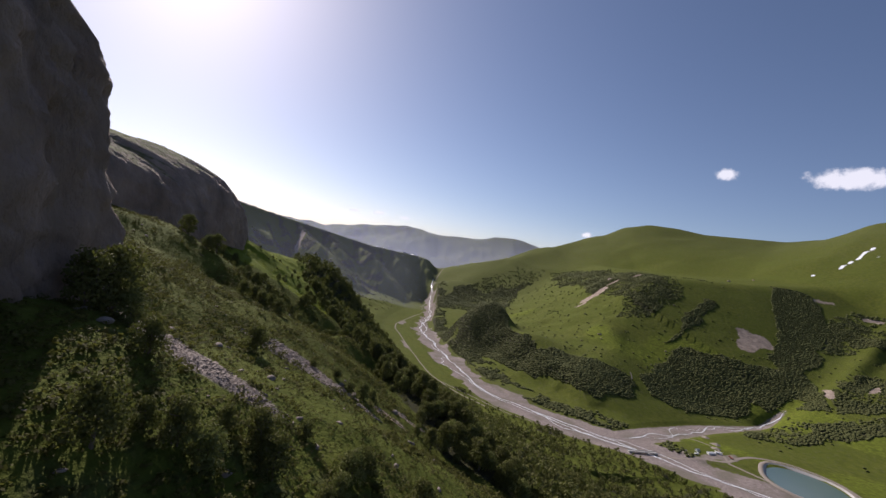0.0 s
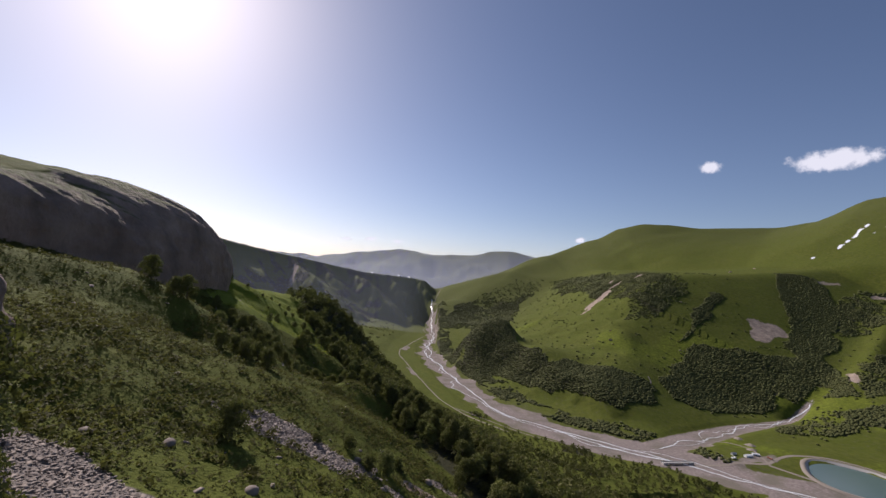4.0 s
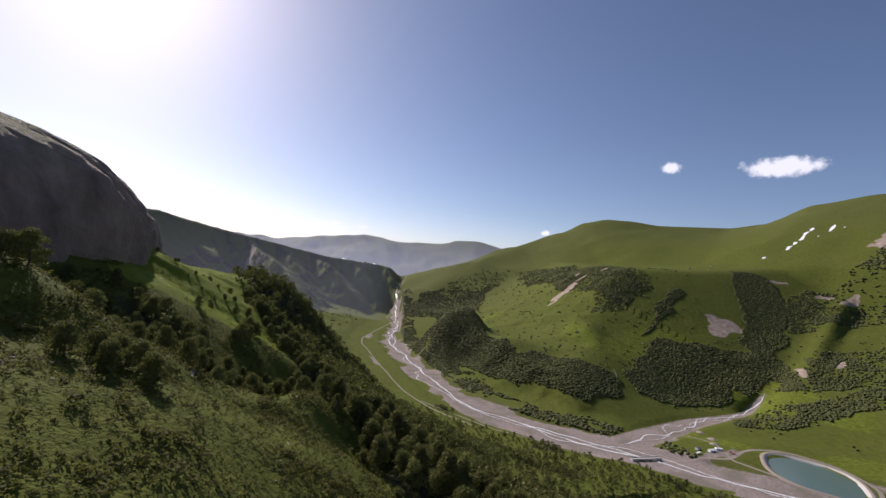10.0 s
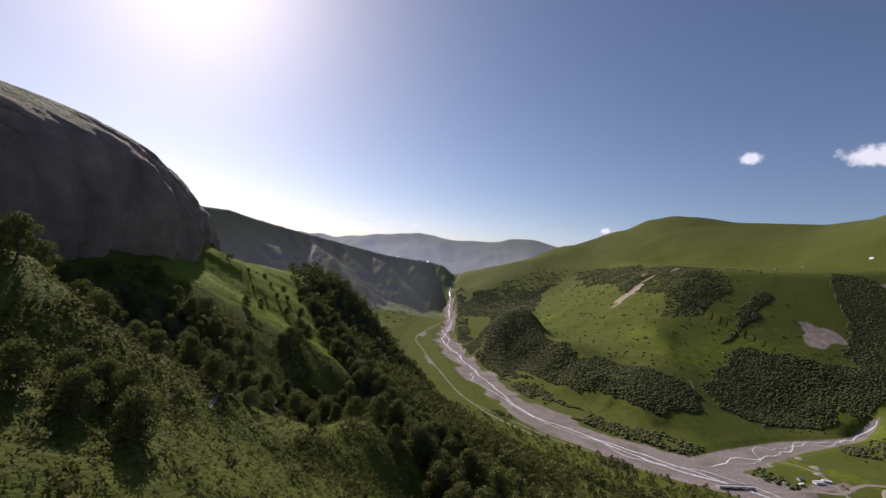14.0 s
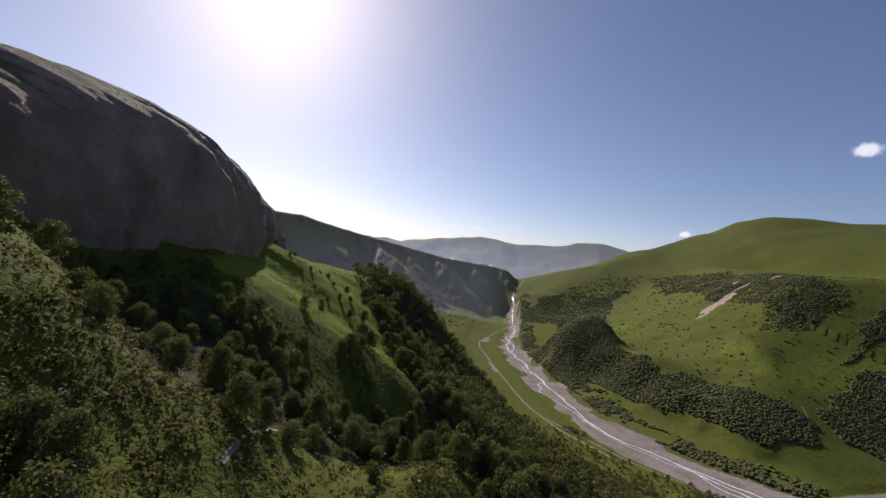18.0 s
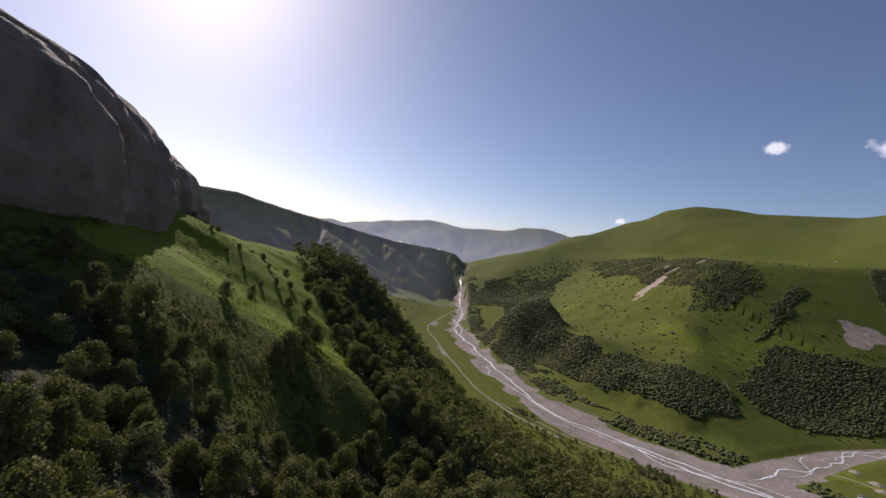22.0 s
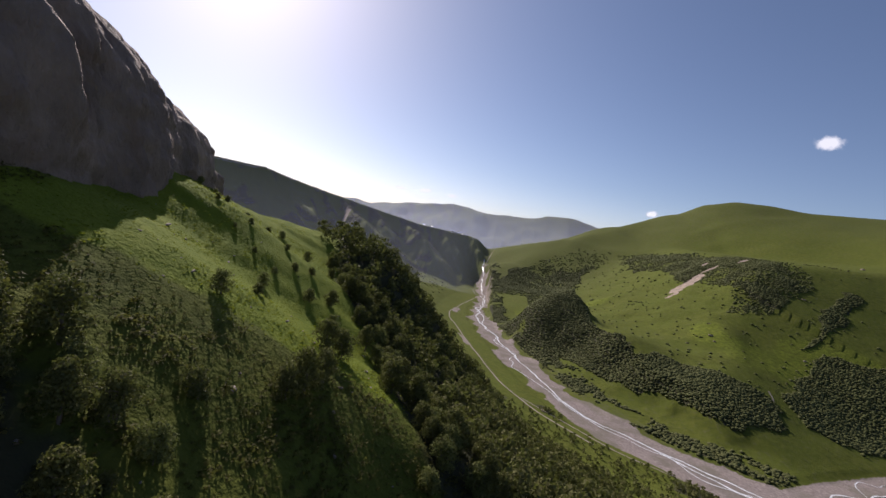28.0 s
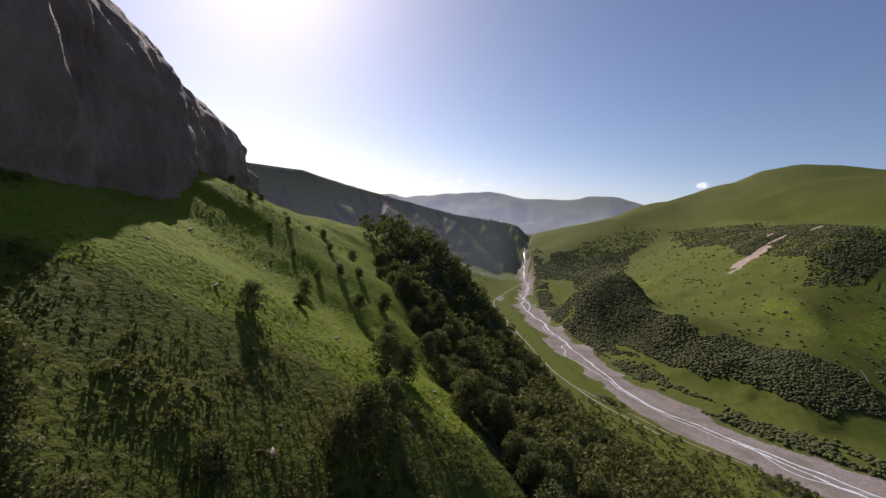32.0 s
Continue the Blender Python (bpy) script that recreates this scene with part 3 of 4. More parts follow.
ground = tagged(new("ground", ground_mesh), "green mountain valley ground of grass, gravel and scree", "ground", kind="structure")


def paint(name, values):
    a = ground_mesh.attributes.new(name, "FLOAT", "POINT")
    a.data.foreach_set("value", np.clip(values, 0, 1).ravel())


_d, _s, _al, _h = to_line(GX, GY, RIVER)
_dt, _ts, _ta, _th = to_line(GX, GY, TRIB)
_bare = sum(smooth(1.3, 0.6, in_patch(GX, GY, *q) + 0.5 * fbm(GX, GY, 24, 3, 99)) for q in ((478, 652, 40, 14, 30), (655, 548, 46, 20, -25), (540, 540, 60, 8, -20), (420, 700, 36, 7, 25), (-60, 1130, 60, 9, 110), (-110, 1560, 70, 12, 95)))
_isle = np.maximum(0, 1 - np.hypot((GX - 430) / 46, (GY - 690) / 20))
paint("gravel", np.maximum(smooth(_h + 9, _h - 3, _d + 36 * fbm(GX, GY, 64, 4, 67)), smooth(_th + 8, _th - 4, _dt) * smooth(600, 500, _ta)) * smooth(2900, 2500, GY) - 1.2 * _isle + 0.75 * _bare)
_u, _v = uv(GX, GY)
_scree, _rock, _dry_haze = np.zeros_like(GX), np.zeros_like(GX), np.zeros_like(GX)
for cx, cy, a, b, turn, what in PATCHES:
    k = smooth(1.35, 0.65, in_patch(GX, GY, cx, cy, a, b, turn) + (0.9 * fbm(GX, GY, 46, 4, 93) if a > 30 else 0.25 * fbm(GX, GY, 8, 2, 95)))
    if what == "scree":
        _scree = np.maximum(_scree, k)
    elif what == "rock":
        _rock = np.maximum(_rock, k)
    else:
        _dry_haze = np.maximum(_dry_haze, k)
_gy, _gx = np.gradient(GZ, gy, gx)
_steep = np.hypot(_gx, _gy)
_farface = smooth(0.75, 1.15, _steep) * (GY > 900) * (_s > 0)
_rock = np.maximum(_rock, 0.5 * 0.4 * _farface * smooth(0.05, 0.4, fbm(GX, GY, 70, 4, 97)))
_fr = to_line(GX, GY, RIGHT_RIDGE)[0]
# the far river side gets an extra share that puts haze into its colour
_dry_haze = np.maximum(_dry_haze, 0.22 + 0.16 * (_s < 0) + 0.18 * fbm(GX, GY, 300, 3, 91) * smooth(500, 100, _u) + 0.25 * (GY > 3300) + 0.12 * smooth(900, 200, _fr))
_dry_haze = np.maximum(_dry_haze, 0.5 * smooth(60, 20, _d - _h) * (_d > _h) * (_s < 0))
_lush = smooth(288, 308, _v + 6 * fbm(GX, GY, 30, 3, 114)) * smooth(16, 34, _u) * smooth(112, 96, _u) * smooth(520, 440, _v) * (GY < 700)
_lush = np.maximum(_lush, 0.48 * smooth(720, 560, _d - _h) * smooth(-0.1, 0.3, fbm(GX, GY, 240, 3, 89)) * (_s < 0) * (GY < 1700) * (_d - _h > 90))
paint("lush", _lush)
paint("scree", _scree)
paint("rock", _rock)
paint("dry_haze", _dry_haze)
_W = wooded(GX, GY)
# near slope where shade between the herbs is painted into the ground
_herb_shade = smooth(278, 250, _v) * smooth(-30, 0, _u) * smooth(100, 80, _u) * smooth(40, 90, _v) * (GY < 420)
paint("wood", np.maximum(0.85 * _W, 0.30 * _herb_shade))
_sn = np.zeros_like(GX)
for cx, cy, a, b, turn in SNOW:
    _sn = np.maximum(_sn, smooth(1.5, 0.6, in_patch(GX, GY, cx, cy, a, b, turn)))
paint("snow", _sn)


def ground_at(x, y):
    """The ground sheet's own level, between its grid points."""
    x, y = np.asarray(x, float), np.asarray(y, float)
    i = np.clip(np.searchsorted(gx, x) - 1, 0, len(gx) - 2)
    j = np.clip(np.searchsorted(gy, y) - 1, 0, len(gy) - 2)
    fx, fy = (x - gx[i]) / (gx[i + 1] - gx[i]), (y - gy[j]) / (gy[j + 1] - gy[j])
    return (GZ[j, i] * (1 - fx) + GZ[j, i + 1] * fx) * (1 - fy) + (GZ[j + 1, i] * (1 - fx) + GZ[j + 1, i + 1] * fx) * fy


# ---- water, tracks ----


def bent(line, step, wander=0.0, scale=40.0, seed=0):
    """Points along a polyline, rounded, with a sideways wander."""
    p = np.array([q[:2] for q in line], float)
    run = np.r_[0, np.cumsum(np.hypot(*np.diff(p, axis=0).T))]
    s = np.arange(0, run[-1], step)
    x, y = np.interp(s, run, p[:, 0]), np.interp(s, run, p[:, 1])
    k = np.ones(9) / 9
    for _ in range(3):
        x = np.r_[x[:4], np.convolve(x, k, "valid"), x[-4:]]
        y = np.r_[y[:4], np.convolve(y, k, "valid"), y[-4:]]
    dx, dy = np.gradient(x), np.gradient(y)
    n = np.hypot(dx, dy) + 1e-9
    w = wander * fbm(s, s * 0 + 7.7, scale, 3, seed)
    return x + w * dy / n, y - w * dx / n, dx / n, dy / n, s


def ribbon(name, x, y, dx, dy, half, lift, material, sides=(-1, -0.5, 0, 0.5, 1), follow=True):
    rows = []
    for k in sides:
        px, py = x + k * half * dy, y - k * half * dx
        z = ground_at(px, py) if follow else ground_at(x, y)
        rows.append(np.stack([px, py, z + lift * (1 - 0.3 * abs(k))], -1))
    v = np.stack(rows, 1)
    return arrays_mesh(name, v.reshape(-1, 3), grid_faces(len(x), len(sides)), material, True)


def stream(line, lo, hi, wander, scale, half, seed, label, lift=0.35):
    x, y, dx, dy, s = bent(line, 4.0, wander, scale, seed)
    w = 4.5 * fbm(s, s * 0 + 3.3, 34, 3, seed + 2)
    x, y = x + w * dy, y - w * dx
    keep = (s > lo) & (s < hi)
    x, y, dx, dy, s = (a[keep] for a in (x, y, dx, dy, s))
    w = half * (0.7 + 0.9 * vnoise(s, s * 0, 30, seed + 3)) * smooth(0, 40, s - lo) * smooth(0, 40, hi - s) + 0.05
    tagged(new("river_water", ribbon("river_water", x, y, dx, dy, w, lift, MAT_WATER)), label, "water", kind="structure")


stream(RIVER, 1500, 4300, 20, 90, 1.5, 1, "white rushing main channel of the mountain river")
stream(RIVER, 2950, 4500, 46, 120, 0.7, 5, "narrow side channel of the river in grey gravel")
stream(RIVER, 2100, 2950, 34, 120, 1.1, 9, "thin braided channel of the river in gravel")
stream(RIVER, 3560, 3800, 40, 110, 1.5, 13, "thin braided channel of the river in gravel")
stream(TRIB, 10, 560, 20, 80, 0.9, 17, "white rushing stream of the side valley")
stream(TRIB, 60, 480, 26, 60, 0.5, 23, "thin braided channel of the side stream")


def track(name, line, half, label, lift=0.3):
    x, y, dx, dy, s = bent(line, 3.0, 1.2, 60, 33)
    return tagged(new(name, ribbon(name, x, y, dx, dy, half, lift, MAT_TRACK, (-1, 0, 1))), label, "road", kind="structure")


track("road", TRACK, 1.6, "pale dirt track along the valley floor")
track("road", [(-36, 2090), (-22, 2030), (-20, 1960)], 2.0, "pale dirt track down to the river")
track("road", [(40, 830), (150, 705), (255, 652), (322, 634)], 1.2, "pale dirt road along the river bank")
track("road", [(366, 628), (430, 640), (478, 634), (500, 652), (540, 672), (600, 670), (640, 630), (634, 570), (596, 540)], 2.6, "pale dirt road round the pond")
track("road", [(478, 634), (510, 590), (560, 545), (640, 515), (760, 470)], 3.0, "pale dirt road below the pond")
track("road", [(478, 634), (505, 700), (470, 740)], 1.8, "pale dirt track through the work yard")
track("path", [(-66, 199), (-75, 226), (-70, 245), (-53, 260)], 0.3, "narrow trodden path along the edge of the grassy shelf", 0.12)
track("path", [(415, 880), (440, 905), (470, 925), (478, 960)], 1.3, "narrow trodden path on the meadow")

# ---- cliffs ----


def cliff(name, v0, v1, step, rows, bulge, label, seed, bow):
    """A rock wall that stands before the steep step of the flank."""
    v = np.arange(v0, v1, step)
    h = np.linspace(0, 1.0, rows)
    V, H = np.meshgrid(v, h)
    # the wall's ends turn back into the slope
    foot, head, top = cliff_foot(V), cliff_head(V), head_level(V)
    zf = slope_level(foot, V) - 8
    lean = foot + (head - foot) * H**bow
    Z = zf + (top + 1.6 * fbm(V, V * 0, 9, 3, seed) - zf) * (0.6 * H + 0.4 * np.sin(H * math.pi / 2))
    strata = 0.7 * (np.abs(((Z + 2.4 * fbm(V, Z, 40, 3, seed + 1)) / 7.5) % 1 - 0.5) - 0.25) * 2
    joints = -4.0 * (1 - ridged(V, Z * 0.16, 11, 3, seed + 2)) ** 2 * 2.4
    lumps = 3.2 * fbm(V, Z * 0.8, 22, 4, seed + 5) + 1.7 * fbm(V, Z * 0.7, 4, 3, seed + 7) + 0.5 * fbm(V, Z, 1.6, 2, seed + 8)
    out = (strata + joints + lumps - 0.6) * smooth(1.02, 0.9, H) + bulge(V, H)
    U = lean + out
    X, Y = 0.857 * U - 0.515 * V, 0.515 * U + 0.857 * V
    # a lip that runs back over the plateau
    back = []
    for k in (2.0, 5.0, 10.0):
        ub = head[-1] - k
        xb, yb = 0.857 * ub - 0.515 * v, 0.515 * ub + 0.857 * v
        back.append(np.stack([xb, yb, Z[-1] + 0.10 * k - (0 if k < 9 else 3)], -1))
    P = np.concatenate([np.stack([X, Y, Z], -1), np.array(back)], 0)
    me = arrays_mesh(name, P.reshape(-1, 3), grid_faces(rows + 3, len(v)), MAT_CLIFF, False)
    return tagged(new(name, me), label, "cliff", kind="structure")


def nose(V, H):
    tip = np.exp(-(((V - 426) / 13) ** 2))
    return tip * (5.0 * np.exp(-(((H - 0.60) / 0.13) ** 2)) - 6.0 * np.exp(-(((H - 0.45) / 0.08) ** 2))) + 1.5 * np.exp(-(((V - 440) / 10) ** 2)) * np.exp(-(((H - 0.2) / 0.25) ** 2))


def corner(V, H):
    return 1.5 * np.exp(-(((V - 136) / 6) ** 2)) * np.sin(H * 9)


cliff("rock_cliff", 246, 486, 0.8, 64, nose, "tall dark rock cliff in shade above the green slope", 101, 3.2)
cliff("rock_cliff", -20, 152, 0.7, 70, corner, "near dark rock buttress with ragged edge above the scree", 141, 3.4)

# ---- trees ----


def leaf_cards(points, normals, sizes, rng, shape=0.75):
    """A small bent pair of triangles for each leaf clump."""
    n = len(points)
    a = rng.normal(size=(n, 3))
    nn = normals + 0.5 * rng.normal(size=(n, 3))
    nn /= np.linalg.norm(nn, axis=1, keepdims=True) + 1e-9
    t = np.cross(nn, a)
    t /= np.linalg.norm(t, axis=1, keepdims=True) + 1e-9
    b = np.cross(nn, t)
    s = sizes[:, None]
    v = np.stack([points - t * s, points - b * s * shape + nn * s * 0.25, points + t * s, points + b * s * shape + nn * s * 0.25], 1)
    v += 0.18 * s[:, None] * rng.normal(size=v.shape)
    return v.reshape(-1, 3), np.arange(4 * n).reshape(n, 4)


def crown_points(rng, n, height, width, lobes, low=0.22):
    """Clump places over several overlapping lobes, with gaps between them."""
    c = np.zeros((lobes, 3))
    r = np.zeros(lobes)
    for k in range(lobes):
        z = low + (1 - low) * (k + 0.5) / lobes
        spread = width * 0.5 * math.sin(math.pi * min(0.97, 0.25 + 0.72 * z)) * 0.75
        ang = k * 2.4 + rng.uniform(-0.5, 0.5)
        c[k] = (math.cos(ang) * spread * rng.uniform(0.3, 1), math.sin(ang) * spread * rng.uniform(0.3, 1), z * height * 0.86)
        r[k] = width * rng.uniform(0.20, 0.33)
    pick = rng.integers(0, lobes, n)
    d = rng.normal(size=(n, 3))
    d /= np.linalg.norm(d, axis=1, keepdims=True)
    d[:, 2] = np.abs(d[:, 2]) * 0.9 - 0.25 * rng.random(n)
    p = c[pick] + d * (r[pick] * (0.6 + 0.45 * rng.random(n)))[:, None]
    return p, d


def limb(bm, start, end, r0, r1, sides=5):
    way = Vector(end) - Vector(start)
    turn = way.to_track_quat("Z", "Y").to_matrix().to_4x4()
    rings = []
    for k in range(4):
        f = k / 3
        at = Vector(start) + way * f + Vector((0.06 * way.length * math.sin(3 * f), 0.04 * way.length * math.sin(5 * f), 0)) * (f * (1 - f) * 4)
        r = r0 + (r1 - r0) * f
        rings.append([bm.verts.new(at + turn @ Vector((r * math.cos(a), r * math.sin(a), 0))) for a in (2 * math.pi * i / sides for i in range(sides))])
    for a, b in zip(rings[:-1], rings[1:]):
        for i in range(sides):
            bm.faces.new((a[i], a[(i + 1) % sides], b[(i + 1) % sides], b[i]))
    bm.faces.new(rings[-1])
    bm.faces.new(rings[0][::-1])


def tree_kind(seed, height, width, leaves, size, lobes, low, bushy=False):
    """Meshes of one kind of tree: trunk with limbs, crown."""
    rng = np.random.default_rng(seed)
    bm = bmesh.new()
    stems = 3 if bushy else 1
    for k in range(stems):
        off = (0, 0, 0) if stems == 1 else (0.25 * math.cos(2.1 * k), 0.25 * math.sin(2.1 * k), 0)
        tip = (off[0] * 3, off[1] * 3, height * 0.72)
        limb(bm, (off[0], off[1], -0.8), tip, 0.035 * height / stems**0.5, 0.01 * height, 6)
        for j in range(4):
            z = height * (0.22 + 0.13 * j)
            a = 2.4 * j + k
            limb(bm, (off[0] * (1 + z / height), off[1] * (1 + z / height), z), (width * 0.33 * math.cos(a), width * 0.33 * math.sin(a), z + 0.18 * height), 0.012 * height, 0.004 * height, 4)
    trunk = bpy.data.meshes.new("trunk")
    bm.to_mesh(trunk)
    bm.free()
    trunk.materials.append(MAT_BARK)
    p, d = crown_points(rng, leaves, height, width, lobes, low)
    v, f = leaf_cards(p, d, size * (0.6 + 0.8 * rng.random(leaves)), rng)
    return trunk, v, f


KINDS = []
for k, (hgt, wid, n, size, lobes, low, bushy, pale) in enumerate([
        (7.0, 6.0, 3200, 0.155, 12, 0.16, False, False), (6.0, 6.0, 3000, 0.15, 11, 0.12, True, False), (8.5, 5.8, 3400, 0.16, 14, 0.20, False, False),
        (4.6, 5.2, 2500, 0.14, 10, 0.06, True, True), (3.2, 4.0, 1700, 0.13, 8, 0.02, True, False), (5.4, 4.8, 2500, 0.14, 10, 0.10, False, True)]):
    trunk, v, f = tree_kind(200 + k, hgt, wid, n, size, lobes, low, bushy)
    crown = arrays_mesh("crown", v, f, MAT_LEAF_PALE if pale else MAT_LEAF)
    KINDS.append((trunk, crown, hgt))


def plant(kind, x, y, size, turn, label, group=""):
    trunk, crown, hgt = KINDS[kind]
    ob = empty("tree" if hgt * size > 3.4 else "bush", (x, y, float(ground_at(x, y)) - 0.15), turn, label, "tree" if hgt * size > 3.4 else "bush", group)
    ob.scale = (size, size, size)
    part("trunk", trunk, None, ob)
    part("crown", crown, None, ob)
    return ob


# single trees and bushes on the open slope: across, along, kind, size
SINGLES = [(27, 192, 1, 0.8), (31, 195, 1, 0.8), (34, 196, 1, 0.85), (37, 194, 0, 0.75), (33, 189, 1, 0.75), (39, 187, 1, 0.85), (17, 219, 0, 1.0), (14, 217, 1, 0.9), (67, 218, 4, 0.75), (26, 136, 1, 0.95),
           (6, 232, 0, 1.1), (15, 238, 5, 1.0), (24, 226, 4, 1.0), (28, 222, 3, 0.9), (99, 222, 0, 1.0), (101, 237, 1, 1.0), (93, 230, 2, 0.9), (76, 242, 1, 1.0), (91, 196, 4, 1.0),
           (95, 215, 1, 1.0), (86, 226, 0, 0.9), (82, 236, 3, 0.9), (104, 228, 0, 1.0), (52, 150, 4, 0.8), (55, 144, 4, 0.9), (43, 145, 4, 0.55), (60, 146, 3, 0.9), (66, 152, 4, 0.8),
           (7, 101, 1, 0.8), (0, 120, 0, 1.5), (-3, 116, 1, 1.4), (3, 114, 3, 1.0), (12, 84, 1, 0.8), (15, 82, 3, 0.9), (23, 84, 1, 0.8), (35, 88, 3, 0.9), (5, 81, 0, 0.9), (40, 92, 4, 0.8), (30, 96, 4, 0.7),
           (44, 274, 0, 0.9), (47, 270, 5, 0.8), (42, 279, 5, 0.75), (51, 268, 1, 0.8), (55, 266, 3, 0.8), (40, 270, 2, 0.8), (72, 287, 0, 1.0), (76, 292, 1, 0.95), (69, 284, 1, 0.8), (57, 277, 4, 1.0), (50, 238, 3, 0.9), (62, 243, 5, 0.9), (54, 241, 4, 0.9), (68, 243, 1, 0.9), (42, 232, 3, 0.9), (58, 240, 1, 0.8), (46, 235, 4, 1.0)]
MEADOW = [(64, 318, 4, 0.8), (65, 331, 5, 0.75), (74, 350, 4, 0.8), (57, 303, 5, 0.9), (79, 308, 0, 1.1), (83, 311, 1, 1.2), (60, 360, 4, 0.6), (52, 372, 4, 0.7), (66, 385, 4, 0.8), (46, 398, 4, 0.6), (80, 372, 5, 0.8), (72, 400, 3, 0.7), (68, 342, 3, 0.45), (62, 346, 4, 0.5), (78, 338, 1, 0.7), (72, 362, 4, 0.6), (56, 352, 4, 0.4), (84, 330, 5, 0.9), (86, 345, 1, 0.9), (50, 362, 4, 0.6), (42, 385, 3, 0.6), (58, 392, 4, 0.7), (80, 356, 4, 0.8)]
_pick = random.Random(5)
for u, v, kind, size in SINGLES:
    plant(kind, 0.857 * u - 0.515 * v, 0.515 * u + 0.857 * v, 1.18 * size, _pick.uniform(0, 360), "leafy green birch bush standing alone on the grassy slope" if kind in (3, 4) else "leafy green birch tree standing on the open grassy slope", "trees on the open slope")
for u, v, kind, size in MEADOW:
    plant(kind, 0.857 * u - 0.515 * v, 0.515 * u + 0.857 * v, size, _pick.uniform(0, 360), "small green tree on the bright meadow under the cliff", "trees on the meadow")

# the woods: nearest trees are things, the rest is joined
_rng = np.random.default_rng(77)


def scatter(x0, x1, y0, y1, spacing, jitter=0.9):
    x, y = np.meshgrid(np.arange(x0, x1, spacing), np.arange(y0, y1, spacing))
    x = x + spacing * jitter * (_rng.random(x.shape) - 0.5)
    y = y + spacing * jitter * (_rng.random(y.shape) - 0.5)
    return x.ravel(), y.ravel()


x, y = scatter(-280, 420, 20, 800, 5.4)
u, v = uv(x, y)
keep = (_rng.random(len(x)) < wooded(x, y)) & (to_line(x, y, RIVER)[1] > 0) & (u > cliff_foot(v) + 5)
x, y, u, v = x[keep], y[keep], u[keep], v[keep]
rank = np.hypot(np.clip(u - 45, 0, None), np.maximum(0, np.maximum(150 - v, v - 330)) * 0.7)
order = np.argsort(rank)
NEAR = 300
for i in order[:NEAR]:
    kind = int(_rng.choice([0, 1, 2, 3, 5, 4], p=[0.22, 0.24, 0.14, 0.16, 0.14, 0.10]))
    plant(kind, float(x[i]), float(y[i]), float(_rng.uniform(0.85, 1.45) * (0.68 if v[i] < 290 and u[i] < 88 else 1.0)), float(_rng.uniform(0, 360)), "leafy green tree in the thick wood on the slope", "near wood")


def wood(name, x, y, rng, cards, lo, hi, size, material, label, drop=0.25):
    """Many joined crowns of leaf clumps, each with its own lumps."""
    vs, fs, at = [], [], 0
    z = ground_at(x, y)
    h = lo + (hi - lo) * rng.random(len(x)) ** 1.5
    for i in range(len(x)):
        p, d = crown_points(rng, cards, h[i], h[i] * rng.uniform(0.75, 1.05), 6, 0.12)
        v, f = leaf_cards(p, d, size * h[i] * (0.6 + 0.8 * rng.random(cards)), rng)
        vs.append(v + (x[i], y[i], z[i] - drop))
        fs.append(f + at)
        at += len(v)
    if vs:
        tagged(new(name, arrays_mesh(name, np.concatenate(vs), np.concatenate(fs), material)), label, "trees", kind="stuff")


rest = order[NEAR:]
near_mid = rest[np.hypot(x[rest] + 50, y[rest] - 220) < 260]
far_mid = rest[np.hypot(x[rest] + 50, y[rest] - 220) >= 260]
wood("woods", x[near_mid], y[near_mid], np.random.default_rng(3), 150, 5.0, 10.5, 0.066, MAT_LEAF, "thick green birch wood covering the lower slope")
wood("woods", x[far_mid], y[far_mid], np.random.default_rng(4), 48, 4.0, 9.0, 0.12, MAT_LEAF, "green bushes and trees down to the river")


def far_wood(name, x, y, lo, hi, label, seed, material=MAT_FAR_LEAF):
    """Distant trees: small uneven lumps."""
    rng = np.random.default_rng(seed)
    b = bmesh.new()
    bmesh.ops.create_icosphere(b, subdivisions=1, radius=1)
    iv = np.array([q.co for q in b.verts])
    it = np.array([[q.index for q in f.verts] for f in b.faces])
    b.free()
    n = len(x)
    r = lo + (hi - lo) * rng.random(n)
    jit = 1 + 0.24 * rng.normal(size=(n, len(iv), 1))
    vv = iv[None] * jit * np.stack([r, r, r * 0.68], -1)[:, None]
    vv = vv + np.stack([x, y, ground_at(x, y) + r * 0.2], -1)[:, None]
    ff = it[None] + (np.arange(n) * len(iv))[:, None, None]
    tagged(new(name, arrays_mesh(name, vv.reshape(-1, 3), ff.reshape(-1, 3), material)), label, "trees", kind="stuff")


x, y = scatter(20, 1350, 560, 1700, 3.9)
keep = (_rng.random(len(x)) < wooded(x, y)) & (to_line(x, y, RIVER)[1] < 0)
far_wood("woods", x[keep], y[keep], 2.2, 3.7, "dark green woods on the far valley side", 11)
x, y = scatter(0, 2200, 800, 2750, 6.5)
keep = (_rng.random(len(x)) < wooded(x, y)) & (to_line(x, y, RIVER)[1] < 0) & ((x > 1350) | (y > 1700))
far_wood("woods", x[keep], y[keep], 3.0, 5.6, "dark green woods high on the far slope", 12)
x, y = scatter(-1000, 60, 900, 3000, 8.0)
keep = (_rng.random(len(x)) < 0.38 * wooded(x, y)) & (to_line(x, y, RIVER)[1] > 0)
far_wood("woods", x[keep], y[keep], 2.4, 5.0, "dark green scrub on the shaded ridge", 13, MAT_LEAF)

# ---- low growth and stones ----


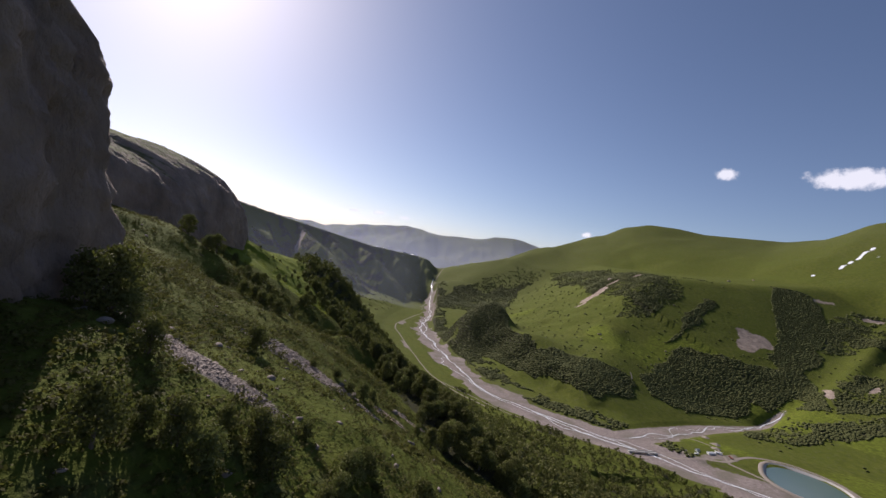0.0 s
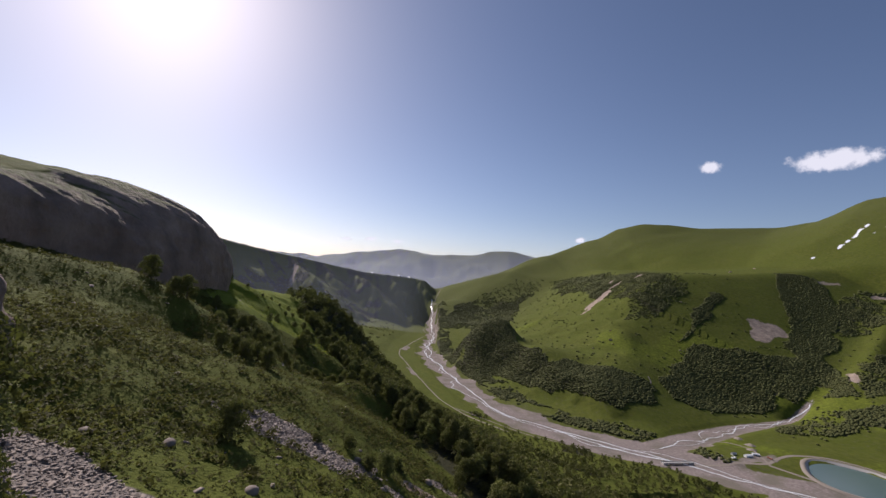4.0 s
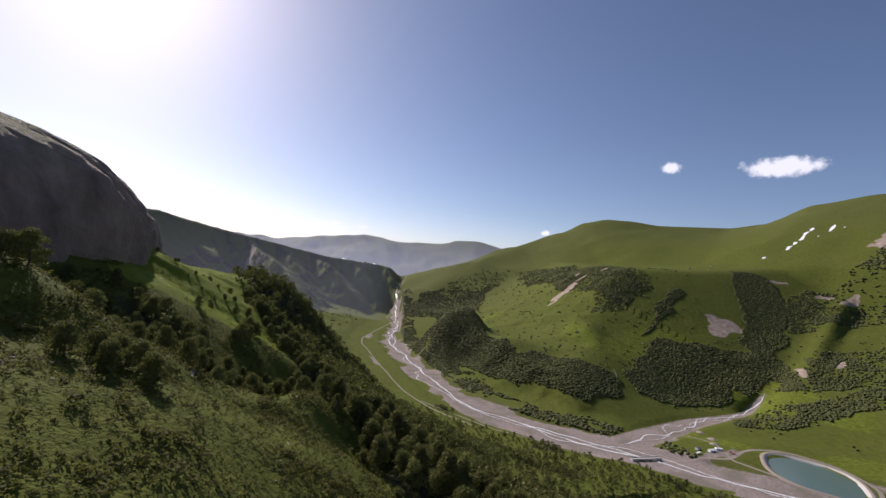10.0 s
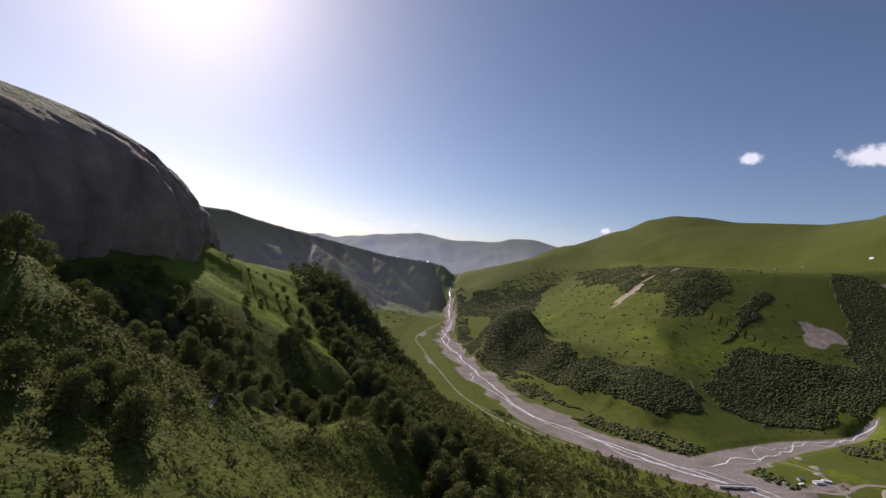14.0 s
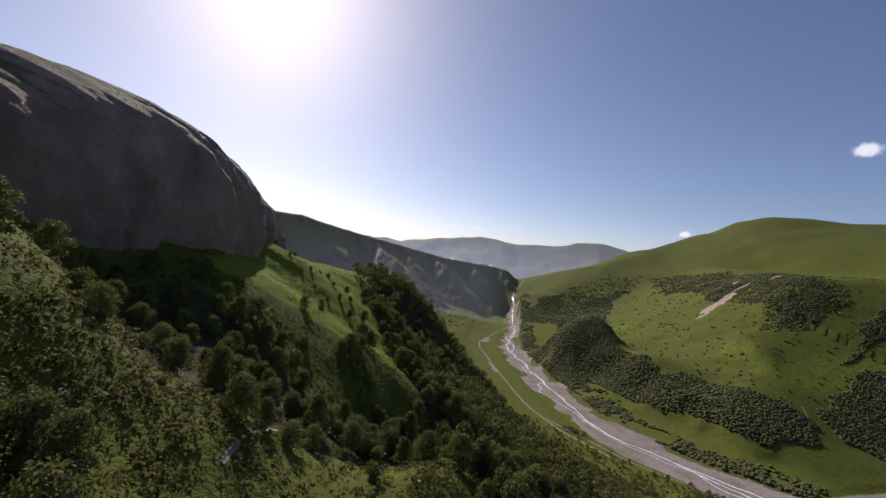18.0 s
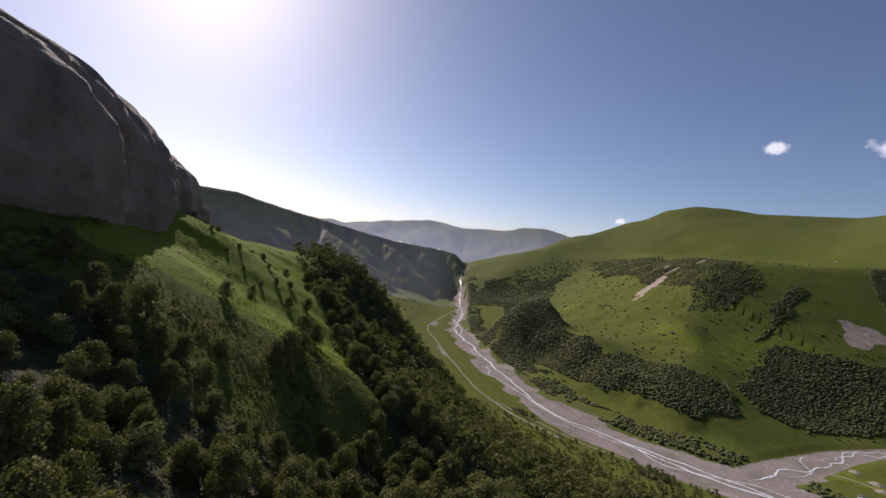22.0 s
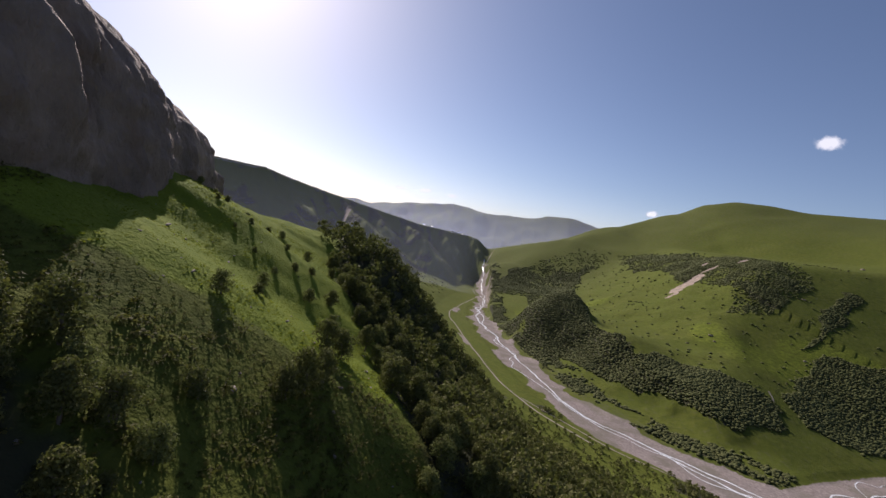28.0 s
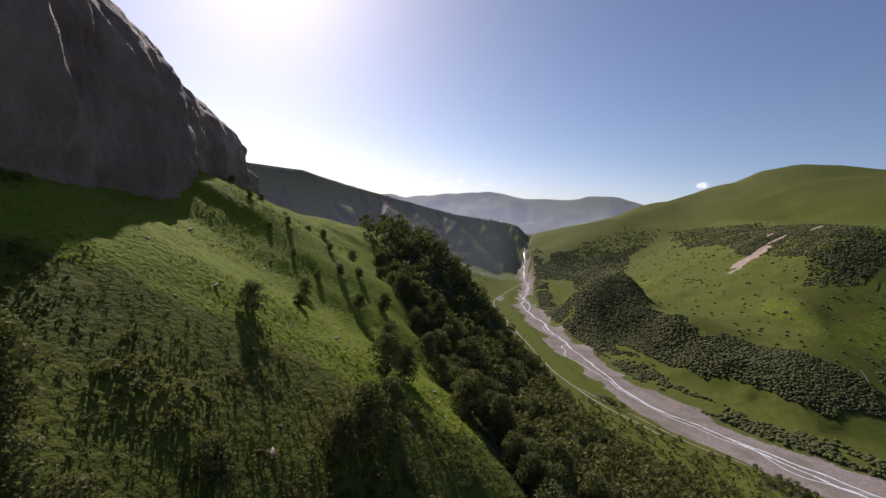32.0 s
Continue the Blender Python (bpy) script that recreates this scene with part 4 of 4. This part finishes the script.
def tufts(name, x, y, cards, s, leaf, material, label, seed, tall=1.0):
    rng = np.random.default_rng(seed)
    n = len(x)
    c = np.stack([x, y, ground_at(x, y)], -1)
    ang = rng.random((n, cards)) * 2 * math.pi
    rad = s[:, None] * (0.25 + 0.5 * rng.random((n, cards)))
    p = c[:, None] + np.stack([rad * np.cos(ang), rad * np.sin(ang), tall * s[:, None] * (0.25 + 0.45 * rng.random((n, cards)))], -1)
    d = np.stack([np.cos(ang), np.sin(ang), 1.5 + 0 * ang], -1)
    v, f = leaf_cards(p.reshape(-1, 3), d.reshape(-1, 3), (leaf * s[:, None] * (0.6 + 0.8 * rng.random((n, cards)))).ravel(), rng)
    tagged(new(name, arrays_mesh(name, v, f, material)), label, "plants", kind="stuff")


x, y = scatter(-250, 90, 40, 470, 1.02, 1.0)
u, v = uv(x, y)
open_ground = 1 - 0.7 * wooded(x, y)
clump = smooth(-0.3, 0.35, fbm(x, y, 7, 3, 111) + 0.5 * fbm(x, y, 30, 2, 113))
meadow = smooth(278, 304, v + 6 * fbm(x, y, 20, 2, 114)) * smooth(20, 34, u) * (0.7 + 0.3 * smooth(-0.2, 0.15, fbm(v, u * 0.3, 26, 2, 115)))
for cx, cy, a, b, turn, what in PATCHES[:5]:
    open_ground = open_ground * smooth(0.7, 1.15, in_patch(x, y, cx, cy, a, b, turn) + 0.2 * fbm(x, y, 5, 2, 119))
keep = (_rng.random(len(x)) < open_ground * (0.5 + 0.5 * clump) * (1 - 0.15 * meadow)) & (u > cliff_foot(v) - 3) & (u < 118) & (v > 50) & (v < 450)
x, y, clump, meadow = x[keep], y[keep], clump[keep], meadow[keep]
size = (0.5 + 0.75 * clump * _rng.random(len(x)) ** 1.2) * (1 - 0.6 * meadow)
short = meadow > 0.5
tufts("undergrowth", x[short], y[short], 10, size[short], 0.27, MAT_MEADOW, "short bright yellow-green grass tufts on the meadow", 25, 0.45)
x, y, size, meadow = (q[~short] for q in (x, y, size, meadow))
tufts("undergrowth", x, y, 14, size, 0.22, MAT_SHRUB, "low green ferns and herbs covering the slope", 21)
keep = _rng.random(len(x)) < 0.05 * (1 - 0.7 * meadow)
tufts("undergrowth", x[keep], y[keep], 26, 0.9 + 0.9 * _rng.random(int(keep.sum())), 0.17, MAT_SHRUB, "tall leafy shrubs between the low herbs", 23)
x, y = scatter(-60, 420, 150, 760, 5.0, 1.0)
u, v = uv(x, y)
keep = (_rng.random(len(x)) < 0.5 * smooth(-0.1, 0.3, fbm(x, y, 40, 3, 117))) & (u > 110) & (to_line(x, y, RIVER)[1] > 0) & (to_line(x, y, RIVER)[0] > 56)
tufts("undergrowth", x[keep], y[keep], 12, 0.8 + 1.2 * _rng.random(int(keep.sum())), 0.3, MAT_SHRUB, "low green bushes on the lower slope", 22)


def stone_shape(rng, subdivisions=1):
    b = bmesh.new()
    bmesh.ops.create_icosphere(b, subdivisions=subdivisions, radius=1)
    v = np.array([q.co for q in b.verts])
    f = np.array([[q.index for q in g.verts] for g in b.faces])
    b.free()
    for _ in range(5):
        n = rng.normal(size=3)
        n /= np.linalg.norm(n)
        over = v @ n - rng.uniform(0.45, 0.8)
        v = v - np.clip(over, 0, None)[:, None] * n
    return v * (1, rng.uniform(0.6, 0.9), rng.uniform(0.4, 0.7)), f


def stones(name, x, y, lo, hi, label, seed):
    rng = np.random.default_rng(seed)
    cube = np.array([(a, b, c) for a in (-1, 1) for b in (-1, 1) for c in (-1, 1)], float)
    quad = np.array([(0, 1, 3, 2), (4, 6, 7, 5), (0, 4, 5, 1), (2, 3, 7, 6), (0, 2, 6, 4), (1, 5, 7, 3)])
    n = len(x)
    s = (lo + (hi - lo) * rng.random(n) ** 2.5)[:, None, None]
    v = cube[None] * (1 + 0.3 * rng.normal(size=(n, 8, 3))) * np.stack([np.ones(n), 0.5 + 0.4 * rng.random(n), 0.16 + 0.2 * rng.random(n)], -1)[:, None]
    a = rng.random(n) * 6.28
    c, sn = np.cos(a)[:, None], np.sin(a)[:, None]
    v = np.stack([v[..., 0] * c - v[..., 1] * sn, v[..., 0] * sn + v[..., 1] * c, v[..., 2] + 0.3 * v[..., 0] * rng.normal(size=(n, 1))], -1) * s
    v = v + np.stack([x, y, ground_at(x, y) + 0.05], -1)[:, None]
    f = quad[None] + (8 * np.arange(n))[:, None, None]
    tagged(new(name, arrays_mesh(name, v.reshape(-1, 3), f.reshape(-1, 4), MAT_STONE)), label, "stones", kind="stuff")


sx, sy = [], []
for cx, cy, a, b, turn, what in PATCHES[:5]:
    x, y = scatter(cx - a - 3, cx + a + 3, cy - a - 3, cy + a + 3, 0.42, 1.0)
    keep = _rng.random(len(x)) < smooth(1.15, 0.8, in_patch(x, y, cx, cy, a, b, turn) + 0.35 * fbm(x, y, 5, 3, 121))
    sx.append(x[keep])
    sy.append(y[keep])
stones("scree_stones", np.concatenate(sx), np.concatenate(sy), 0.09, 0.32, "loose grey stones of the scree patches", 31)
x, y = scatter(-160, 60, 60, 340, 3.2, 1.0)
u, v = uv(x, y)
keep = (_rng.random(len(x)) < 0.10 * (1 - wooded(x, y))) & (u > cliff_foot(v) + 1) & (u < 110)
stones("scattered_stones", x[keep], y[keep], 0.15, 0.55, "scattered grey stones in the grass", 32)


def boulder(x, y, size, seed, material, label, group, sink=0.3):
    rng = np.random.default_rng(seed)
    v, f = stone_shape(rng, 2)
    ob = new("boulder", arrays_mesh("boulder", v * size, f, material))
    ob.matrix_world = pose(x, y, float(ground_at(x, y)) + size * (0.5 - sink) * 0.6, 0, 0, rng.uniform(0, 360))
    return tagged(ob, label, "boulder", group)


for k in range(26):
    a = _pick.uniform(-12, 75)
    b = _pick.uniform(74, 165)
    boulder(0.857 * a - 0.515 * b, 0.515 * a + 0.857 * b, _pick.uniform(0.5, 1.3), 300 + k, MAT_STONE, "grey weathered boulder lying in the grass and scree", "slope boulders")
for k, (bx, by, size) in enumerate([(473, 1146, 6), (468, 1120, 3.5), (640, 1105, 4), (690, 1060, 3), (560, 1180, 3), (505, 1215, 3.5), (760, 1300, 5), (1180, 1650, 7), (1320, 1700, 7), (420, 1130, 3)]):
    boulder(bx, by, size, 340 + k, MAT_PALE_ROCK, "pale boulder on the green far meadow", "meadow boulders")

# ---- pond, bridge, yard ----


def box(bm, x0, x1, y0, y1, z0, z1, bevel=0.0):
    made = bmesh.ops.create_cube(bm, size=1)["verts"]
    for q in made:
        q.co = ((x0 + x1) / 2 + q.co.x * (x1 - x0), (y0 + y1) / 2 + q.co.y * (y1 - y0), (z0 + z1) / 2 + q.co.z * (z1 - z0))
    if bevel:
        edges = list({e for q in made for e in q.link_edges})
        bmesh.ops.bevel(bm, geom=edges, offset=bevel, segments=2, affect="EDGES", profile=0.6)
    return made


def block(x0, x1, y0, y1, z0, z1, bevel=0.05):
    bm = bmesh.new()
    box(bm, x0, x1, y0, y1, z0, z1, bevel)
    return bm


def ring_mesh(name, radii, levels, material, n=96, bump=0.0):
    """A ring bank round the pond from its cross-section."""
    c, s = math.cos(POND[4]), math.sin(POND[4])
    rows = []
    for r, z in zip(radii, levels):
        a = np.linspace(0, 2 * math.pi, n, endpoint=False)
        squash = (np.abs(np.cos(a)) ** 2.6 + np.abs(np.sin(a)) ** 2.6) ** (-1 / 2.6)
        p, q = (POND[2] + r) * squash * np.cos(a), (POND[3] + r) * squash * np.sin(a)
        rows.append(np.stack([p * c - q * s, p * s + q * c, z + bump * np.sin(9 * a + r)], -1))
    v = np.array(rows)
    i = np.arange(len(radii) * n).reshape(len(radii), n)
    j = np.roll(i, -1, 1)
    f = np.stack([i[:-1], j[:-1], j[1:], i[1:]], -1).reshape(-1, 4)
    return arrays_mesh(name, v.reshape(-1, 3), f, material, True)


PZ = float(floor_level(POND[0], POND[1]))
pond = empty("pond", (POND[0], POND[1], PZ), 0, "round teal reservoir pond inside a raised gravel bank", "pond")
part("water_sheet", ring_mesh("water_sheet", [-47.9, -30, -10, 2.5], [0.6, 0.6, 0.6, 0.6], MAT_POND), None, pond, "still teal water")
part("lining", ring_mesh("lining", [-3.0, 0.6, 2.2, 4.2], [-1.5, 1.0, 2.4, 3.4], MAT_CONCRETE), None, pond, "grey concrete lining")
part("bank", ring_mesh("bank", [3.8, 4.6, 7.0, 7.8, 10.5, 12.5], [3.3, 3.8, 3.8, 3.5, 2.2, 1.0], MAT_TRACK, bump=0.1), None, pond, "pale gravel bank with a track on top")

bridge = empty("bridge", (344, 632, float(floor_level(344, 632)) + 2.6), 8, "small flat concrete road bridge over the gravel river", "bridge")
part("deck", block(-24, 24, -2.8, 2.8, -0.5, 0.1), MAT_CONCRETE, bridge)
for k in (-1, 1):
    part("parapet", block(-24, 24, k * 2.6 - 0.15, k * 2.6 + 0.15, 0.1, 0.9, 0.04), MAT_CONCRETE, bridge)
    part("abutment", block(k * 21 - 3, k * 21 + 3, -3.2, 3.2, -4.5, -0.5), MAT_CONCRETE, bridge)
for k in (-7, 7):
    part("pier", block(k - 0.6, k + 0.6, -2.4, 2.4, -4.5, -0.5), MAT_CONCRETE, bridge)


def shed(x, y, turn, w, d, h, wall, roof, label):
    ob = empty("shed", (x, y, float(ground_at(x, y)) - 0.1), turn, label, "shed")
    part("wall", block(-w / 2, w / 2, -d / 2, d / 2, 0, h, 0.04), wall, ob)
    bm = bmesh.new()
    for sgn in (-1, 1):
        q = [bm.verts.new(c) for c in ((-w / 2 - 0.4, sgn * (d / 2 + 0.4), h - 0.1), (w / 2 + 0.4, sgn * (d / 2 + 0.4), h - 0.1), (w / 2 + 0.4, 0, h + d * 0.22), (-w / 2 - 0.4, 0, h + d * 0.22))]
        face = bm.faces.new(q)
    bmesh.ops.recalc_face_normals(bm, faces=bm.faces)
    bmesh.ops.solidify(bm, geom=bm.faces[:], thickness=0.15)
    part("roof", bm, roof, ob)
    part("door", block(-0.6, 0.6, -d / 2 - 0.06, -d / 2, 0, 2.05, 0.02), MAT_STEEL, ob)
    for k in (-1, 1):
        part("window", block(k * w * 0.3 - 0.5, k * w * 0.3 + 0.5, -d / 2 - 0.05, -d / 2, 1.0, 2.0, 0.02), MAT_GLASS, ob)
    return ob


shed(470, 662, 10, 12, 5, 2.9, MAT_WHITE, MAT_WHITE, "long white work cabin in the gravel yard")
shed(452, 668, 20, 7, 4, 2.8, MAT_WHITE, MAT_STEEL, "white site cabin with grey roof")
shed(486, 668, -15, 9, 4, 2.8, MAT_WHITE, MAT_WHITE, "white storage container with pitched cover")
shed(606, 530, 35, 16, 8, 3.2, MAT_RUST, MAT_RUST, "low rust-red shed beside the pond")


def lorry(x, y, turn, colour, label):
    ob = empty("lorry", (x, y, float(ground_at(x, y)) + 0.35), turn, label, "lorry")
    part("chassis", block(-3.6, 3.4, -0.9, 0.9, 0.45, 0.75, 0.03), MAT_STEEL, ob)
    cab = part("cab", block(1.9, 3.7, -1.15, 1.15, 0.6, 2.7, 0.15), colour, ob)
    part("windscreen", block(3.68, 3.74, -1.0, 1.0, 1.6, 2.4, 0.01), MAT_GLASS, cab)
    part("load_body", block(-3.7, 1.6, -1.2, 1.2, 0.8, 2.2, 0.08), colour, ob)
    for a in (-2.6, -1.3, 2.7):
        for b in (-1, 1):
            bm = bmesh.new()
            bmesh.ops.create_cone(bm, cap_ends=True, segments=18, radius1=0.5, radius2=0.5, depth=0.35, matrix=pose(a, b * 1.0, 0.5, 90))
            part("wheel", bm, MAT_RUBBER, ob)
    return ob


lorry(440, 652, 15, MAT_WHITE, "white tipper lorry parked in the yard")
lorry(497, 655, 100, MAT_RUST, "rust-red tipper lorry parked in the yard")


def gravel_heap(x, y, r, h, seed):
    n = 28
    rows = []
    for k, f in enumerate(np.linspace(1.15, 0, 9)):
        a = np.linspace(0, 2 * math.pi, n, endpoint=False)
        w = r * f * (1 + 0.25 * fbm(np.cos(a) * 3 + seed, np.sin(a) * 3, 1.3, 2, seed))
        rows.append(np.stack([w * np.cos(a), w * np.sin(a), h * max(0.0, 1 - f) ** 0.85 + 0 * a - 0.4 * (f > 1)], -1))
    i = np.arange(9 * n).reshape(9, n)
    j = np.roll(i, -1, 1)
    f = np.stack([i[:-1], j[:-1], j[1:], i[1:]], -1).reshape(-1, 4)
    ob = new("gravel_heap", arrays_mesh("gravel_heap", np.array(rows).reshape(-1, 3), f, MAT_TRACK, True))
    ob.matrix_world = pose(x, y, float(ground_at(x, y)) - 0.1)
    tagged(ob, "pale heap of dumped gravel in the work yard", "gravel heap", "gravel heaps")


for k, (hx, hy, hr, hh) in enumerate([(500, 690, 7, 3), (515, 712, 8, 3.5), (430, 664, 4, 1.8), (422, 655, 3, 1.5), (640, 540, 10, 3.5), (655, 552, 8, 3), (520, 745, 7, 3)]):
    gravel_heap(hx, hy, hr, hh, k)

# ---- road and masts on the shaded ridge ----


def mast(x, y, h, label):
    ob = empty("power_mast", (x, y, float(ground_at(x, y)) - 0.3), 20, label, "mast", "power masts")
    bm = bmesh.new()
    for a in range(4):
        px, py = math.cos(math.pi / 4 + a * math.pi / 2), math.sin(math.pi / 4 + a * math.pi / 2)
        limb(bm, (1.6 * px, 1.6 * py, 0), (0.3 * px, 0.3 * py, h), 0.22, 0.14, 4)
    part("tower", bm, MAT_STEEL, ob)
    for k in (0.78, 0.9):
        part("cross_arm", block(-4, 4, -0.2, 0.2, h * k, h * k + 0.35, 0.03), MAT_STEEL, ob)
    return ob


_lr = [(-960, 1720), (-900, 2060), (-760, 2440), (-500, 2780)]
for k, f in enumerate((0.15, 0.75, 1.4, 2.2)):
    p, q = _lr[int(f)], _lr[int(f) + 1]
    t = f - int(f)
    mast(p[0] + t * (q[0] - p[0]) - 12, p[1] + t * (q[1] - p[1]) - 4, 20, "grey lattice power mast on the ridge")


def house(x, y, turn, w, d, h, label):
    ob = empty("house", (x, y, float(ground_at(x, y)) - 0.5), turn, label, "house", "ridge village")
    part("wall", block(-w / 2, w / 2, -d / 2, d / 2, 0, h, 0.05), MAT_CONCRETE, ob)
    bm = bmesh.new()
    a = [bm.verts.new(c) for c in ((-w / 2 - 1, -d / 2 - 1, h), (w / 2 + 1, -d / 2 - 1, h), (w / 2 + 1, d / 2 + 1, h), (-w / 2 - 1, d / 2 + 1, h), (-w / 2 - 1, 0, h + d * 0.4), (w / 2 + 1, 0, h + d * 0.4))]
    for q in ((0, 1, 5, 4), (2, 3, 4, 5), (1, 2, 5), (3, 0, 4), (3, 2, 1, 0)):
        bm.faces.new([a[k] for k in q])
    part("roof", bm, MAT_STEEL, ob)
    for k in (-0.3, 0, 0.3):
        part("window", block(k * w - 0.9, k * w + 0.9, -d / 2 - 0.08, -d / 2, h * 0.45, h * 0.75, 0.02), MAT_GLASS, ob)
    return ob


for k in range(11):
    f = _pick.uniform(0.1, 0.95)
    house(-500 + f * 350 + _pick.uniform(-12, 12), 2780 + f * 220 + _pick.uniform(-6, 14), _pick.uniform(0, 180), _pick.uniform(9, 16), 8, _pick.uniform(4, 8), "small pale house of the village on the ridge")

track("road", [(-1400, 1495), (-1120, 1640), (-968, 1700), (-925, 1830), (-905, 2000), (-850, 2180)], 4.0, "pale mountain road cut along the ridge", 1.0)

# ---- haze sheets ----


def haze_sheet_material():
    """See-through sheet that stands in for haze and scatters the sun's light; it thins out upwards and towards its
    ends.
    """
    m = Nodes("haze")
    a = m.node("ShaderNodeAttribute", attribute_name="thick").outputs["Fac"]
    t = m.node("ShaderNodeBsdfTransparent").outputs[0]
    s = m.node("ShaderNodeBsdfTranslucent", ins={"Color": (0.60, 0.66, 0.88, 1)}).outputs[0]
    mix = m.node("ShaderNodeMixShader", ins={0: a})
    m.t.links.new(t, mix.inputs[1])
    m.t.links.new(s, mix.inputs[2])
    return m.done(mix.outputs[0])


MAT_HAZE_SHEET = haze_sheet_material()


# an upright sheet added across the valley to imitate haze in the air
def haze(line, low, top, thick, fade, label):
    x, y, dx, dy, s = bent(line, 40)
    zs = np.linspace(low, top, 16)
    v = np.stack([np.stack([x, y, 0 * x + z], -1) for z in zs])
    me = arrays_mesh("haze_sheet", v.reshape(-1, 3), grid_faces(len(zs), len(x)), MAT_HAZE_SHEET, True)
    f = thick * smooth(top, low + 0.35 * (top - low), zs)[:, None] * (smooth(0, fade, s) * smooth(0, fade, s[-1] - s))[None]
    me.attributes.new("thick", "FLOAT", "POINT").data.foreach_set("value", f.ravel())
    ob = tagged(new("haze_sheet", me), label, "haze", kind="structure")
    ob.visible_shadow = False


haze([(-2600, 3250), (0, 3420), (2600, 3250)], -260, 760, 0.27, 300, "added see-through blue sheet that imitates haze before the far range")
haze([(-1500, 900), (-1000, 1150), (-650, 1500), (-250, 1950), (60, 2300)], -120, 520, 0.05, 420, "added see-through blue sheet that imitates haze before the shaded ridge")

# ---- clouds ----


def cloud_material():
    m = Nodes("cloud")
    g = m.node("ShaderNodeTexCoord").outputs["Generated"]
    c = m.node("ShaderNodeMapping", ins={"Vector": g, "Location": (-1, -1, -1), "Scale": (2, 2, 2)}).outputs[0]
    r = m.node("ShaderNodeVectorMath", operation="LENGTH", ins={0: c}).outputs["Value"]
    p = m.pos()
    n = m.math("ADD", m.math("MULTIPLY", m.noise(p, 0.012, 7, 0.62), 0.9), m.math("MULTIPLY", m.noise(p, 0.004, 3), 0.5))
    a = m.node("ShaderNodeMapRange", interpolation_type="SMOOTHSTEP", ins={"Value": m.math("SUBTRACT", n, m.math("MULTIPLY", r, 0.75)), "From Min": 0.02, "From Max": 0.42}).outputs[0]
    e = m.node("ShaderNodeEmission", ins={"Color": (0.86, 0.88, 0.92, 1), "Strength": 0.95}).outputs[0]
    t = m.node("ShaderNodeBsdfTransparent").outputs[0]
    mix = m.node("ShaderNodeMixShader", ins={0: m.math("MULTIPLY", a, 0.85)})
    m.t.links.new(t, mix.inputs[1])
    m.t.links.new(e, mix.inputs[2])
    return m.done(mix.outputs[0])


MAT_CLOUD = cloud_material()


def cloud(az, el, wide, high, label):
    """A far bank of cloud, slightly curved, as backdrop."""
    a, e, far = radians(az), radians(el), 4500
    n, k = 14, 6
    rows = []
    for j in range(k):
        aa = a + radians(wide) * np.linspace(-0.5, 0.5, n)
        ee = e + radians(high) * (j / (k - 1) - 0.5)
        rows.append(np.stack([-30 + far * np.sin(aa) * math.cos(ee), 150 + far * np.cos(aa) * math.cos(ee), 270 + far * math.sin(ee) + 0 * aa], -1))
    me = arrays_mesh("cloud", np.array(rows).reshape(-1, 3), grid_faces(k, n), MAT_CLOUD, True)
    ob = tagged(new("cloud", me), label, "cloud", kind="structure")
    ob.visible_shadow = False


cloud(46.5, 13.9, 12.5, 2.7, "small white fair-weather cloud in the blue sky")
cloud(35.5, 14.3, 4.2, 1.8, "tiny white cloud puff in the blue sky")
cloud(-9.4, 3.9, 3.4, 0.9, "low flat white cloud over the far range")
cloud(-13.2, 3.7, 3.0, 0.7, "low flat white cloud over the far range")
cloud(-5.6, 3.8, 2.6, 0.7, "low flat white cloud over the far range")
cloud(20.4, 5.3, 3.0, 1.2, "white cloud edge behind the green ridge")
